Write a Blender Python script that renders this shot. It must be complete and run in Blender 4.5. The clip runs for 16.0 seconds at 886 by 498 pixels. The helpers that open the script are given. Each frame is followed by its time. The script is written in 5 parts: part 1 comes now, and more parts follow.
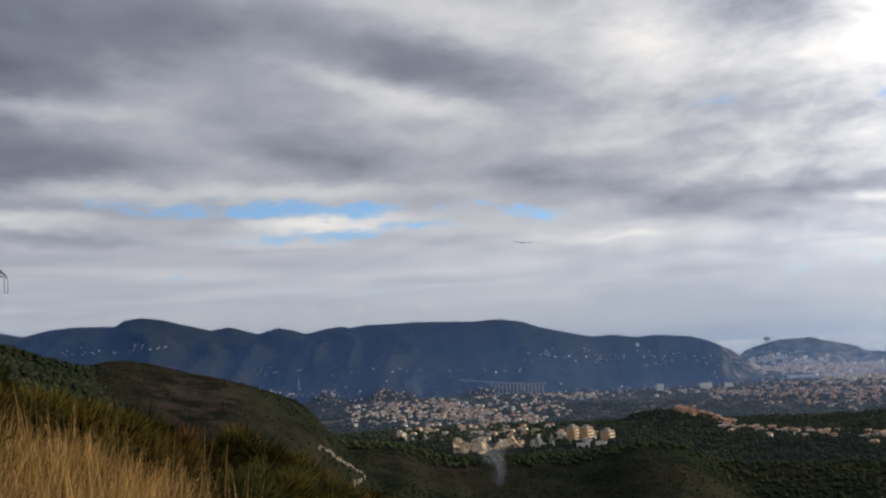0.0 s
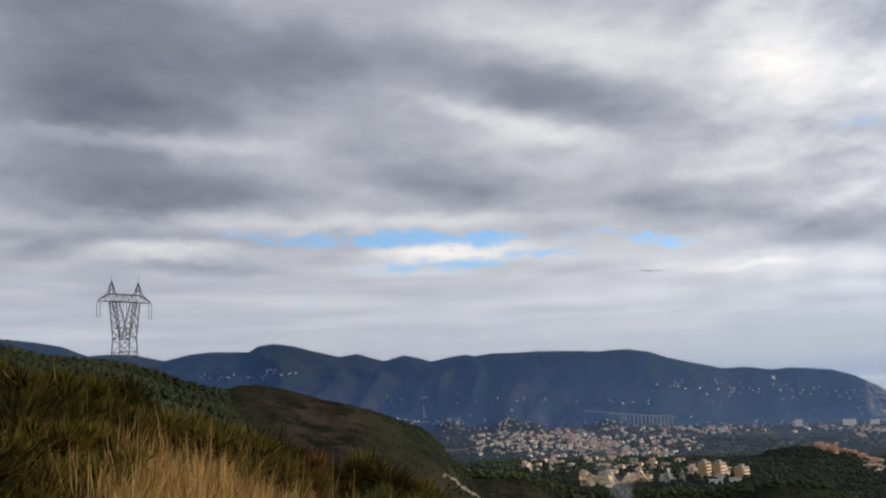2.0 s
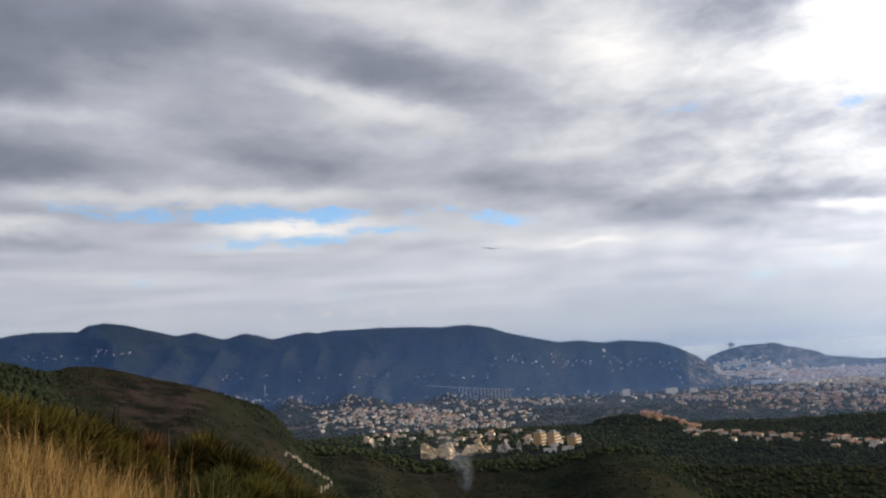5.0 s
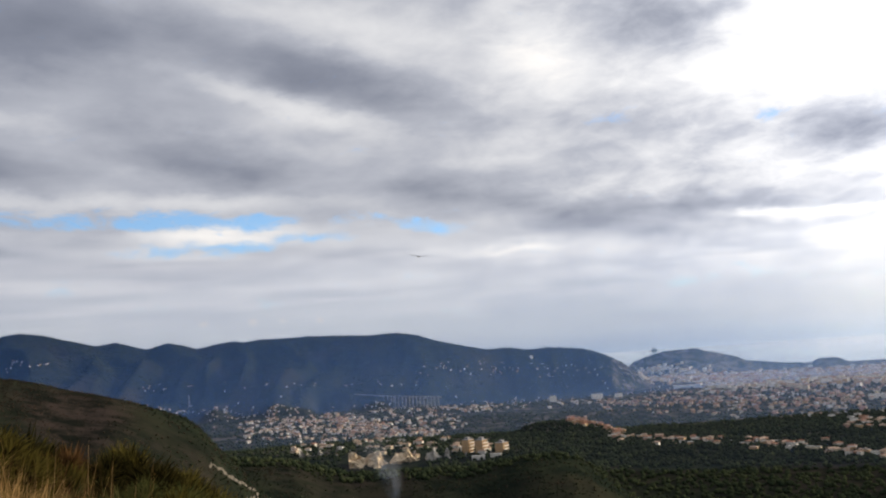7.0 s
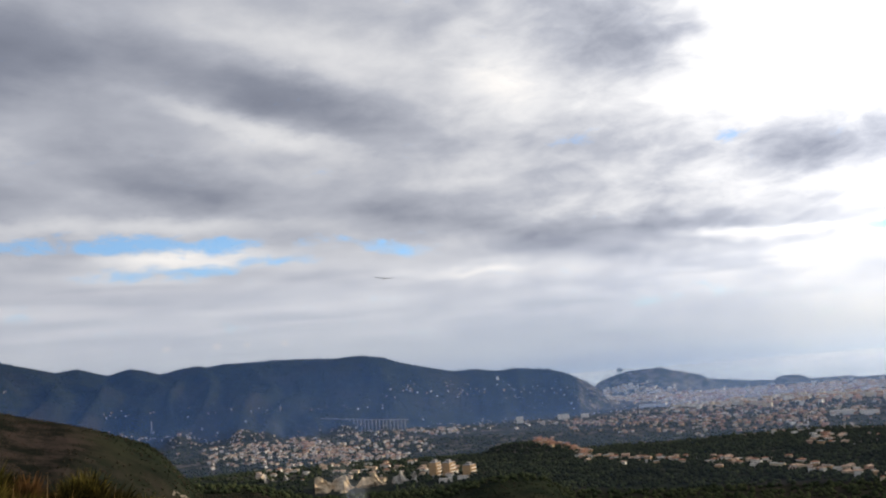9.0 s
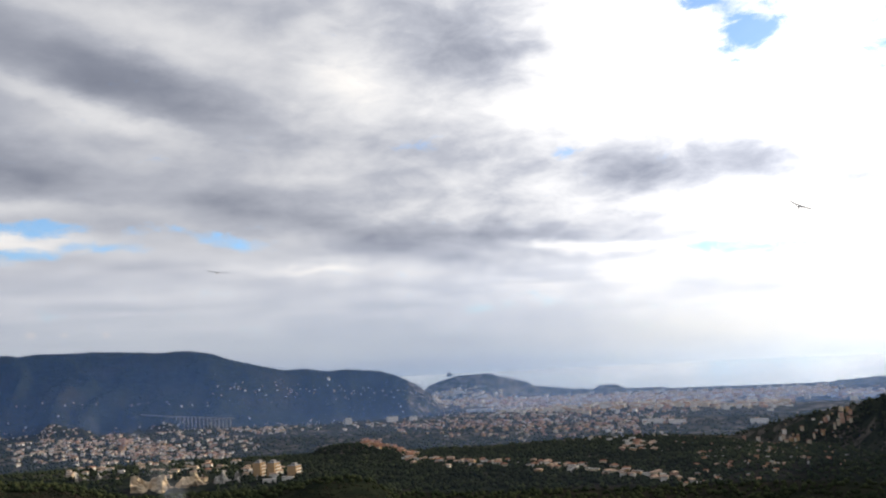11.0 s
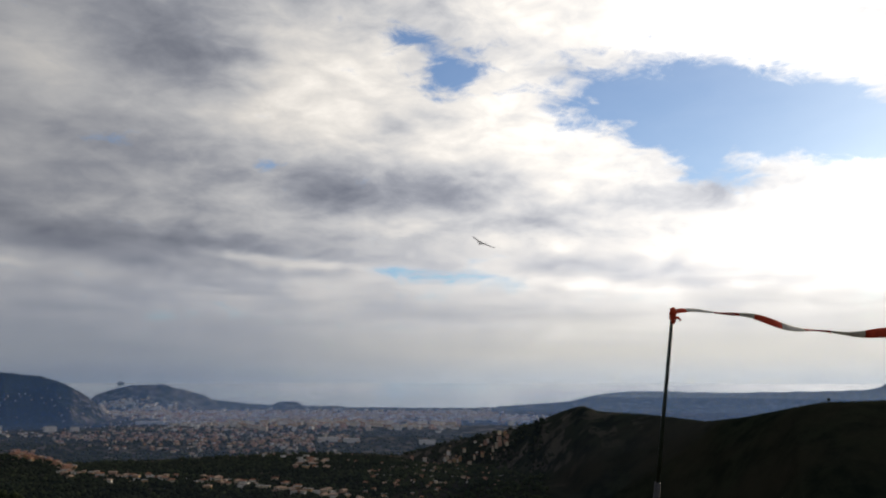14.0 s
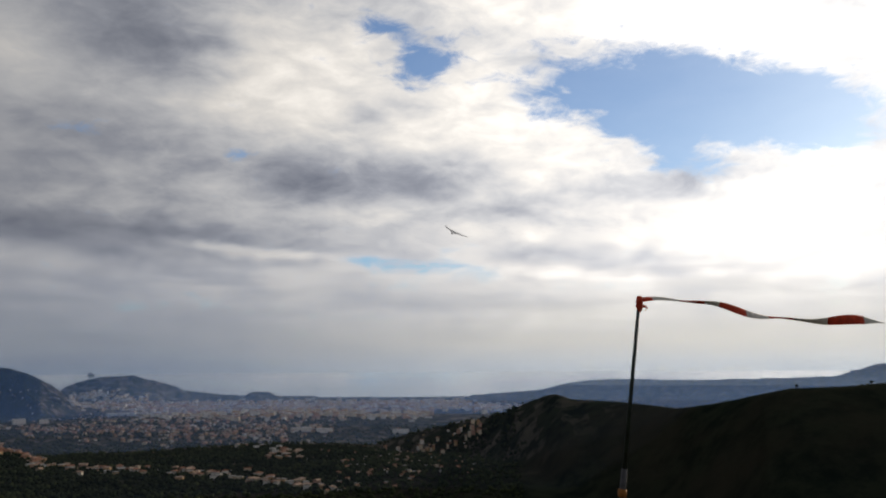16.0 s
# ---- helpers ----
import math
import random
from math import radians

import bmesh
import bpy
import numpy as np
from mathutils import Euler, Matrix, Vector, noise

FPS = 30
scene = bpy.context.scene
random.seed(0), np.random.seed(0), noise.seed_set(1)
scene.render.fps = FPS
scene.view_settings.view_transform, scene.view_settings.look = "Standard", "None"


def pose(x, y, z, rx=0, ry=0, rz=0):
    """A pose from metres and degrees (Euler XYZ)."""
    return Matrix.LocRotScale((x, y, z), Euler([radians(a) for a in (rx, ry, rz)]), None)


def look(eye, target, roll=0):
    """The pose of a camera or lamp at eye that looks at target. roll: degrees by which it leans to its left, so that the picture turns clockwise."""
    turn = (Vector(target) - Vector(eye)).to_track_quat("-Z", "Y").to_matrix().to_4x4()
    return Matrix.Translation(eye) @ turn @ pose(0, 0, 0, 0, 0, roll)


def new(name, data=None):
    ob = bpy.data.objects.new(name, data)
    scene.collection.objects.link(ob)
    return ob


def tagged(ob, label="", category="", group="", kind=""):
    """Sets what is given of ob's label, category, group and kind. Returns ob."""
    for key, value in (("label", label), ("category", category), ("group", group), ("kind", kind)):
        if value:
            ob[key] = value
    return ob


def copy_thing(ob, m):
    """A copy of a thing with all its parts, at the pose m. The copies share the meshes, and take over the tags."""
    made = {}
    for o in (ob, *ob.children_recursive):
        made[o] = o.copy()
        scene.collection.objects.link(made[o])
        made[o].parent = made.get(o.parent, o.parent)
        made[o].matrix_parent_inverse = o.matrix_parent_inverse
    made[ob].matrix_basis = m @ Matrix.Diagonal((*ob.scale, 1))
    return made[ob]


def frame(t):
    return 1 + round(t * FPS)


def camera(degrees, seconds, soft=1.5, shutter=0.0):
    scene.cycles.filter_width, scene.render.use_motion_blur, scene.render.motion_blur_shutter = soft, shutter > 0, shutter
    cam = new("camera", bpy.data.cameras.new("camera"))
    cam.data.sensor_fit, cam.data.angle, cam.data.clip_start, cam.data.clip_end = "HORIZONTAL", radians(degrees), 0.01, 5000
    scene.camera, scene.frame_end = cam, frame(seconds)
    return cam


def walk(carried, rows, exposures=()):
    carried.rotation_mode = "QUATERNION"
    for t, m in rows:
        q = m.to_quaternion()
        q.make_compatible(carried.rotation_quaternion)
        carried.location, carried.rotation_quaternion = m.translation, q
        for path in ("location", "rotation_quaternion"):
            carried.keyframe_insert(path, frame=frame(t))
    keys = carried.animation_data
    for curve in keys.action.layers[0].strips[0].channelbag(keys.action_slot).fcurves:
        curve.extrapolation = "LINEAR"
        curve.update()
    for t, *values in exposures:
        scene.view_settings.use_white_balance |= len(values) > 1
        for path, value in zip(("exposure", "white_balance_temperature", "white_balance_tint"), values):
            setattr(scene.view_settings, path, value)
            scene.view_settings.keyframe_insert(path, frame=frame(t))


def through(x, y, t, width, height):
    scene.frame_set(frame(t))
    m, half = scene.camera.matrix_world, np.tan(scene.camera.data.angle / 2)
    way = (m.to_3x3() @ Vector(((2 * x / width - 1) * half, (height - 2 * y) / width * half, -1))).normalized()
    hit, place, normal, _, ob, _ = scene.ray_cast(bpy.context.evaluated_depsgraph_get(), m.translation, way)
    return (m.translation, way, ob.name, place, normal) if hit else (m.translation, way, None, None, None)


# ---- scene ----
# camera: a hand-held turn on one spot, eye 1.65 m over the hilltop
EYE = 1.65
PATH = [
    (0.0, -0.017, 6.339, 3.530),
    (0.5, 2.763, 7.653, 4.545),
    (1.0, 4.900, 8.676, 4.690),
    (1.5, 6.780, 8.735, 3.915),
    (2.0, 7.791, 8.545, 2.585),
    (2.5, 7.538, 9.816, 2.906),
    (3.0, 7.204, 9.587, 2.878),
    (3.5, 7.144, 9.221, 3.373),
    (4.0, 4.119, 7.692, 3.069),
    (4.5, 0.587, 6.031, 3.267),
    (5.0, -2.054, 6.560, 3.536),
    (5.2, -2.358, 6.870, 3.784),
    (7.3, -6.941, 6.777, 4.231),
    (7.5, -7.052, 7.132, 4.429),
    (8.0, -7.409, 7.922, 4.603),
    (8.2, -7.576, 8.098, 4.786),
    (10.3, -12.950, 7.587, 3.634),
    (10.5, -14.145, 7.548, 3.499),
    (11.0, -19.212, 7.362, 2.889),
    (11.5, -22.464, 7.095, 2.910),
    (12.0, -27.229, 6.652, 2.914),
    (12.5, -34.192, 7.682, 1.680),
    (13.0, -37.477, 9.505, 0.582),
    (13.5, -38.121, 8.633, -0.107),
    (14.0, -38.968, 7.900, -0.072),
    (14.5, -39.220, 7.541, 0.026),
    (15.0, -39.385, 7.746, 0.225),
    (15.5, -39.967, 7.699, 0.184),
    (16.0, -40.651, 7.223, 0.323),
]
SWAY = lambda t: float(np.interp(t, (12.5, 13.5, 14.5, 16.0), (0.06, 0.04, 0.02, 0.0)))    # the turn swings the camera a hand's width
cam = camera(52.1, 16.0, soft=2.1)
walk(cam, [(t, pose(-0.6 * SWAY(t), 0.8 * SWAY(t), EYE, 90 + pitch, roll, yaw)) for t, yaw, pitch, roll in PATH],
     exposures=[(0.0, -0.22), (0.8, 0.06), (1.5, 0.0), (4.2, -0.05), (5.2, 0.0), (8.2, 0.0), (10.3, -0.12), (10.8, -0.03), (11.6, -0.12), (12.0, -0.28), (12.5, -0.34),
                (13.1, -0.72), (14.3, -1.08), (16.0, -1.1)])

# ---------------------------------------------------------------- light
SUN_AZ, SUN_EL = 72.0, 15.0          # degrees, clockwise from +y; above the horizon
sun_dir = Vector((math.sin(radians(SUN_AZ)) * math.cos(radians(SUN_EL)),
                  math.cos(radians(SUN_AZ)) * math.cos(radians(SUN_EL)), math.sin(radians(SUN_EL))))
sun = new("sun", bpy.data.lights.new("sun", "SUN"))
sun.data.energy, sun.data.angle, sun.data.color = 4.3, radians(1.5), (1.0, 0.8, 0.55)
sun.matrix_world = look(sun_dir * 100, (0, 0, 0))

world = bpy.data.worlds.new("sky")
scene.world = world
world.use_nodes = True


class Nodes:
    """Short hand for building a node tree."""

    def __init__(self, tree):
        self.t, self.n, self.l = tree, tree.nodes, tree.links
        self.n.clear()

    def put(self, socket, value):
        if hasattr(value, "is_output"):
            self.l.new(value, socket)
        elif value is not None:
            socket.default_value = value

    def node(self, kind, ins=(), out=0, **props):
        nd = self.n.new(kind)
        for k, v in props.items():
            setattr(nd, k, v)
        for k, v in (ins.items() if isinstance(ins, dict) else enumerate(ins)):
            self.put(nd.inputs[k], v)
        return nd.outputs[out] if len(nd.outputs) else nd

    def m(self, op, a, b=None, c=None, clamp=False):
        return self.node("ShaderNodeMath", [v for v in (a, b, c) if v is not None], operation=op, use_clamp=clamp)

    def v(self, op, a, b=None, out=0):
        return self.node("ShaderNodeVectorMath", [v for v in (a, b) if v is not None], out, operation=op)

    def ramp(self, x, a, b, lo=0.0, hi=1.0, smooth=True):
        return self.node("ShaderNodeMapRange", [x, a, b, lo, hi], clamp=True,
                         interpolation_type="SMOOTHSTEP" if smooth else "LINEAR")

    def mix(self, f, a, b, blend="MIX"):
        return self.node("ShaderNodeMix", {0: f, 6: a, 7: b}, 2, data_type="RGBA", blend_type=blend)

    def noise(self, vec, scale, detail=4.0, rough=0.5, out=0, warp=0.0, kind="FBM"):
        return self.node("ShaderNodeTexNoise", {"Vector": vec, "Scale": scale, "Detail": detail, "Roughness": rough,
                                                "Distortion": warp}, out, noise_dimensions="3D")

    def xyz(self, x, y, z=0.0):
        return self.node("ShaderNodeCombineXYZ", [x, y, z])


def rgb(r, g, b):
    return (r, g, b, 1.0)


def build_sky():
    k = Nodes(world.node_tree)
    way = k.node("ShaderNodeTexCoord", out=0)
    way = k.v("NORMALIZE", way)
    sep = k.n.new("ShaderNodeSeparateXYZ")
    k.l.new(way, sep.inputs[0])
    x, y, z = sep.outputs
    deg = 180 / math.pi
    az = k.m("MULTIPLY", k.m("ARCTAN2", x, y), deg)
    el = k.m("MULTIPLY", k.m("ARCSINE", z), deg)
    # clouds lie in a layer: the same coordinates seen on a plane overhead give the streaks towards the horizon
    up = k.m("MAXIMUM", k.m("ADD", z, 0.10), 0.06)
    sheet = k.xyz(k.m("DIVIDE", x, up), k.m("DIVIDE", y, up))
    flat = k.xyz(k.m("MULTIPLY", az, 0.05), k.m("MULTIPLY", el, 0.11))
    half = (0.5, 0.5, 0.5)
    w1 = k.v("SUBTRACT", k.noise(sheet, 1.0, 2, 0.5, out=1), half)
    w2 = k.v("SUBTRACT", k.noise(flat, 5.5, 5, 0.6, out=1), half)
    place = k.v("ADD", k.xyz(az, el), k.v("ADD", k.v("MULTIPLY", w1, (5.0, 1.5, 0)), k.v("MULTIPLY", w2, (3.2, 1.7, 0))))

    def blobs(rows):
        total = None
        for u, v, su, sv, turn, amp in rows:
            q = k.node("ShaderNodeMapping", {"Vector": place, "Location": (u, v, 0), "Rotation": (0, 0, radians(turn)),
                                             "Scale": (su * 1.4, sv * 1.45, 1)}, vector_type="TEXTURE")
            b = k.ramp(k.node("ShaderNodeTexGradient", [q], 1, gradient_type="SPHERICAL"), 0.0, 1.0, 0.0, amp)
            total = b if total is None else k.m("ADD", total, b)
        return total

    shade = blobs(CLOUD_SHADE)
    light = blobs(CLOUD_LIGHT)
    hole = blobs(CLOUD_GAPS)
    # lumps of the layer: grey bases on the far edge of each, lit tops on the near edge
    lump = k.noise(sheet, 0.85, 4, 0.42, warp=0.15)
    beyond = k.noise(k.v("MULTIPLY", sheet, (1.05, 1.05, 1.0)), 0.85, 4, 0.42, warp=0.15)
    base = k.m("SUBTRACT", lump, beyond)
    grain = k.m("SUBTRACT", lump, 0.5)
    fine = k.m("SUBTRACT", k.noise(flat, 2.6, 6, 0.52, warp=0.2), 0.5)
    billow = k.m("SUBTRACT", k.noise(flat, 5.5, 7, 0.58, warp=0.3), 0.5)
    tone = k.m("SUBTRACT", light, shade)
    high = k.ramp(el, 4.0, 11.0, 0.25, 1.0)
    tone = k.m("ADD", tone, k.ramp(el, 4.5, 10.0, 0.15, 0.0))
    tone = k.m("SUBTRACT", tone, k.m("MULTIPLY", k.m("MULTIPLY", base, high), 0.9))
    tone = k.m("SUBTRACT", tone, k.m("MULTIPLY", k.m("MULTIPLY", grain, high), 0.32))
    tone = k.m("ADD", tone, k.m("MULTIPLY", k.m("MULTIPLY", fine, high), k.ramp(az, -5.0, 40.0, 0.24, 0.60)))
    tone = k.m("ADD", tone, k.m("MULTIPLY", billow, k.ramp(az, -5.0, 40.0, 0.15, 0.85)))
    # brightness rises towards the sun behind the cloud
    near = k.v("DOT_PRODUCT", way, tuple(sun_dir), out=1)
    glow = k.ramp(near, 0.55, 0.98)
    glow2 = k.m("POWER", k.ramp(near, 0.2, 1.0, smooth=False), 3.5)
    tone = k.m("ADD", k.m("ADD", tone, k.ramp(az, -36.0, 12.0, 0.44, 0.58)), k.m("MULTIPLY", glow, 0.26))
    cloud = k.node("ShaderNodeValToRGB", [k.m("MULTIPLY", tone, 0.75)])
    e = cloud.node.color_ramp.elements
    e[0].position, e[0].color = 0.0, rgb(0.135, 0.152, 0.205)
    e[1].position, e[1].color = 1.0, rgb(1.66, 1.56, 1.43)
    for pos, col in ((0.19, rgb(0.26, 0.28, 0.345)), (0.375, rgb(0.46, 0.478, 0.54)), (0.56, rgb(0.76, 0.76, 0.78)), (0.75, rgb(1.10, 1.05, 0.99))):
        e.new(pos).color = col
    cloud = k.mix(1.0, cloud, k.node("ShaderNodeCombineColor", [k.m("ADD", 1.0, k.m("MULTIPLY", glow2, 1.5))] * 3), "MULTIPLY")
    sky = k.node("ShaderNodeTexSky", sky_type="NISHITA", sun_disc=False, sun_elevation=radians(SUN_EL),
                 sun_rotation=radians(SUN_AZ), altitude=400, dust_density=0.4)
    blue = k.mix(1.0, sky, rgb(0.118, 0.152, 0.205), "MULTIPLY")
    streak = k.m("SUBTRACT", k.noise(k.xyz(k.m("MULTIPLY", az, 0.035), k.m("MULTIPLY", el, 0.6)), 1.6, 5, 0.55, warp=0.3), 0.5)
    band = k.ramp(el, 4.0, 9.5, 1.0, 0.0)
    wisp = k.m("SUBTRACT", k.noise(flat, 8.0, 8, 0.66, warp=0.6), 0.5)
    gap = k.m("ADD", k.m("MULTIPLY", hole, 0.72), k.m("MULTIPLY", band, k.m("ADD", 0.08, k.m("MULTIPLY", streak, 1.7))))
    gap = k.m("ADD", gap, k.m("ADD", k.m("MULTIPLY", billow, 1.3), k.m("MULTIPLY", wisp, 1.7)))
    gap = k.ramp(gap, 0.26, 1.0, 0.0, 0.95)
    # long pale bars of cloud low over the hills
    bars = k.m("MULTIPLY", k.m("MULTIPLY", band, streak), k.ramp(az, 20.0, 45.0, 3.0, 1.2))
    cloud = k.mix(k.m("ADD", 0.0, bars, clamp=True), cloud, rgb(0.95, 0.92, 0.90))
    cloud = k.mix(k.m("MULTIPLY", bars, -0.8, clamp=True), cloud, rgb(0.45, 0.475, 0.545))
    col = k.mix(gap, cloud, blue)
    # haze towards the horizon, warm on the sun's side
    low = k.ramp(k.m("ADD", el, k.m("MULTIPLY", grain, 2.0)), 0.3, 6.5, 1.0, 0.0)
    side = k.ramp(az, 16.0, 60.0)
    haze = k.mix(side, rgb(0.55, 0.58, 0.615), rgb(1.68, 1.58, 1.34))
    seam = k.mix(side, rgb(0.38, 0.45, 0.55), rgb(1.5, 1.56, 1.55))
    haze = k.mix(k.ramp(el, -0.6, 1.6), seam, haze)
    col = k.mix(k.m("MULTIPLY", low, 0.86), col, haze)
    heads = None
    for u, v, su in CLOUD_HEADS:
        q = k.node("ShaderNodeMapping", {"Vector": k.v("ADD", k.xyz(az, el), k.v("MULTIPLY", w2, (0.9, 0.7, 0))), "Location": (u, v, 0), "Scale": (su, su * 0.75, 1)}, vector_type="TEXTURE")
        g = k.node("ShaderNodeTexGradient", [q], 1, gradient_type="SPHERICAL")
        heads = g if heads is None else k.m("ADD", heads, g)
    col = k.mix(k.ramp(heads, 0.1, 0.7, 0.0, 0.55), col, rgb(0.84, 0.78, 0.72))
    back = k.node("ShaderNodeBackground", {"Color": col, "Strength": 1.0})
    k.node("ShaderNodeOutputWorld", [back])


# cloud forms: azimuth, elevation, half width, half height, turn, strength
CLOUD_SHADE = [
    (-27.7, 17.7, 9.5, 3.4, -1, 0.44), (-17.3, 20.6, 9.8, 2.9, -5, 0.34), (-30.5, 22.7, 9.0, 3.2, 3, 0.30), (1.0, 17.3, 11.9, 2.09, -18, 0.27),
    (-26.5, 12.6, 9.9, 2.09, 0, 0.28), (-7.9, 13.1, 8.3, 1.86, -13, 0.27), (8.2, 10.0, 10.7, 2.09, -12, 0.13), (-31.5, 9.0, 2.9, 0.74, 4, 0.19),
    (-22.0, 7.8, 4.3, 0.46, -4, 0.19), (19.9, 20.4, 7.5, 3.25, -10, 0.18), (18.0, 8.0, 10.7, 1.62, -9, 0.16), (33.0, 12.2, 7.5, 2.5, -10, 0.22),
    (22.9, 19.9, 4.4, 3.25, -15, 0.13), (38.0, 11.3, 9.0, 1.7, -6, 0.15), (35.9, 15.8, 1.9, 1.39, -39, 0.17), (25.7, 7.8, 9.3, 1.02, -12, 0.22),
    (48.0, 6.9, 7.4, 0.93, -6, 0.15),
]
CLOUD_LIGHT = [
    (-25.4, 15.5, 8.8, 0.74, -3, 0.22), (-2.2, 16.0, 9.0, 0.84, -14, 0.18), (1.8, 20.7, 8.0, 1.86, -11, 0.18), (13.7, 19.1, 4.4, 3.71, -37, 0.23),
    (-16.5, 10.5, 17.8, 0.74, -1, 0.18), (-24.8, 9.0, 5.5, 0.65, -1, 0.23), (-6.9, 8.2, 5.8, 0.65, -1, 0.27), (10.7, 6.6, 4.5, 0.37, -3, 0.20),
    (30.5, 17.6, 6.0, 5.2, -13, 0.22), (29.5, 7.0, 5.4, 0.56, -7, 0.20), (34.0, 16.6, 7.1, 2.4, -8, 0.10), (46.0, 14.1, 9.3, 2.79, -9, 0.31),
    (53.8, 21.1, 13.3, 2.79, -11, 0.37), (28.0, 7.2, 4.4, 0.42, -5, 0.22), (50.0, 5.3, 6.5, 0.56, -5, 0.22), (60.8, 8.7, 5.3, 4.18, -3, 0.31),
]
CLOUD_GAPS = [
    (-9.5, 9.2, 13.0, 0.72, -3, 1.45), (-6.2, 7.6, 8.5, 0.5, 1, 1.15), (5.9, 8.1, 3.2, 0.55, -6, 1.1), (17.8, 13.8, 2.2, 0.6, -8, 0.72),
    (28.1, 13.2, 1.2, 0.5, -10, 0.66), (38.0, 19.0, 3.0, 1.7, -39, 1.0), (38.6, 6.4, 6.5, 0.85, -7, 1.2),
    (56.5, 16.0, 12.0, 3.5, -10, 2.3), (55.6, 11.9, 2.6, 2.0, -35, 1.2), (40.6, 19.6, 2.8, 1.7, 18, 1.05), (36.4, 21.1, 3.0, 1.2, -4, 0.9),
    (62.5, 14.5, 6.0, 2.2, -12, 1.0),
]
# small far cumulus heads over the skyline: azimuth, elevation, half width
CLOUD_HEADS = [(-7.9, 2.95, 0.42), (-5.1, 2.9, 0.45), (-3.3, 2.9, 0.3), (-1.0, 2.85, 0.38)]
build_sky()

# ---------------------------------------------------------------- materials
def material(name):
    mat = bpy.data.materials.new(name)
    mat.use_nodes = True
    return mat, Nodes(mat.node_tree)


def finish(k, color, rough=0.8, bump=None, dist=0.1, strength=0.6, metal=0.0, spec=0.3):
    ins = {"Base Color": color, "Roughness": rough, "Metallic": metal, "Specular IOR Level": spec}
    if bump is not None:
        ins["Normal"] = k.node("ShaderNodeBump", {"Height": bump, "Distance": dist, "Strength": strength})
    b = k.node("ShaderNodeBsdfPrincipled", ins)
    k.node("ShaderNodeOutputMaterial", [b])


def plain(name, col, rough=0.7, scale=3.0, vary=0.25, metal=0.0, dist=0.01, island=0.0):
    """A painted or raw surface with two scales of wear."""
    mat, k = material(name)
    pos = k.node("ShaderNodeNewGeometry", out=0)
    n1, n2 = k.noise(pos, scale, 5, 0.6), k.noise(pos, scale * 9, 4, 0.6)
    f = k.m("ADD", k.m("MULTIPLY", n1, 0.65), k.m("MULTIPLY", n2, 0.35))
    lo, hi = [c * (1 - vary) for c in col], [min(1, c * (1 + vary)) for c in col]
    c = k.mix(k.ramp(f, 0.3, 0.7), rgb(*lo), rgb(*hi))
    if island:
        r = k.node("ShaderNodeNewGeometry", out="Random Per Island")
        h = k.node("ShaderNodeHueSaturation", {"Hue": k.ramp(r, 0, 1, 0.5 - island * 0.12, 0.5 + island * 0.08, smooth=False),
                                               "Value": k.ramp(k.m("FRACT", k.m("MULTIPLY", r, 7.3)), 0, 1, 1 - island, 1 + island, smooth=False),
                                               "Color": c})
        c = h
    finish(k, c, rough, n2, dist, 0.5, metal)
    return mat


def ground_material():
    """Soil, dry grass, scrub, woods and built-up land, by the zone of the land."""
    mat, k = material("hill_ground")
    pos = k.node("ShaderNodeNewGeometry", out=0)
    zone = k.node("ShaderNodeAttribute", attribute_name="zone")
    s = k.n.new("ShaderNodeSeparateColor")
    k.l.new(zone, s.inputs[0])
    bare, town, near = s.outputs
    big, mid, small = k.noise(pos, 0.006, 6, 0.6), k.noise(pos, 0.045, 6, 0.65), k.noise(pos, 1.3, 6, 0.65)
    wood = k.mix(k.ramp(mid, 0.35, 0.65), rgb(0.008, 0.013, 0.010), rgb(0.022, 0.027, 0.017))
    wood = k.mix(k.ramp(big, 0.45, 0.7), wood, rgb(0.030, 0.028, 0.019))
    scrub = k.mix(k.ramp(k.noise(pos, 0.06, 7, 0.75), 0.40, 0.62), rgb(0.008, 0.010, 0.008), rgb(0.036, 0.0285, 0.025))
    c = k.mix(bare, wood, scrub)
    lots = k.node("ShaderNodeTexVoronoi", {"Vector": pos, "Scale": 0.055}, 1)
    l = k.n.new("ShaderNodeSeparateColor")
    k.l.new(lots, l.inputs[0])
    built = k.mix(k.ramp(l.outputs[0], 0.35, 0.8), rgb(0.028, 0.034, 0.022), rgb(0.16, 0.135, 0.11))
    c = k.mix(k.m("MULTIPLY", town, k.ramp(mid, 0.40, 0.55)), c, built)
    soil = k.mix(k.ramp(small, 0.35, 0.65), rgb(0.025, 0.026, 0.012), rgb(0.09, 0.070, 0.034))
    c = k.mix(near, c, soil)
    finish(k, c, 0.95, k.m("ADD", mid, k.m("MULTIPLY", small, 0.05)), 3.0, 0.7, spec=0.0)
    return mat


def sea_material():
    mat, k = material("sea_water")
    pos = k.node("ShaderNodeNewGeometry", out=0)
    swell = k.noise(k.v("MULTIPLY", pos, (0.01, 0.01, 0.01)), 1.0, 6, 0.6)
    chop = k.noise(k.v("MULTIPLY", pos, (0.2, 0.2, 0.2)), 1.0, 5, 0.7)
    c = k.mix(k.ramp(swell, 0.35, 0.65), rgb(0.20, 0.30, 0.35), rgb(0.22, 0.32, 0.37))
    finish(k, c, k.ramp(swell, 0.3, 0.7, 0.07, 0.10), chop, 0.03, 0.05, spec=0.9)
    return mat


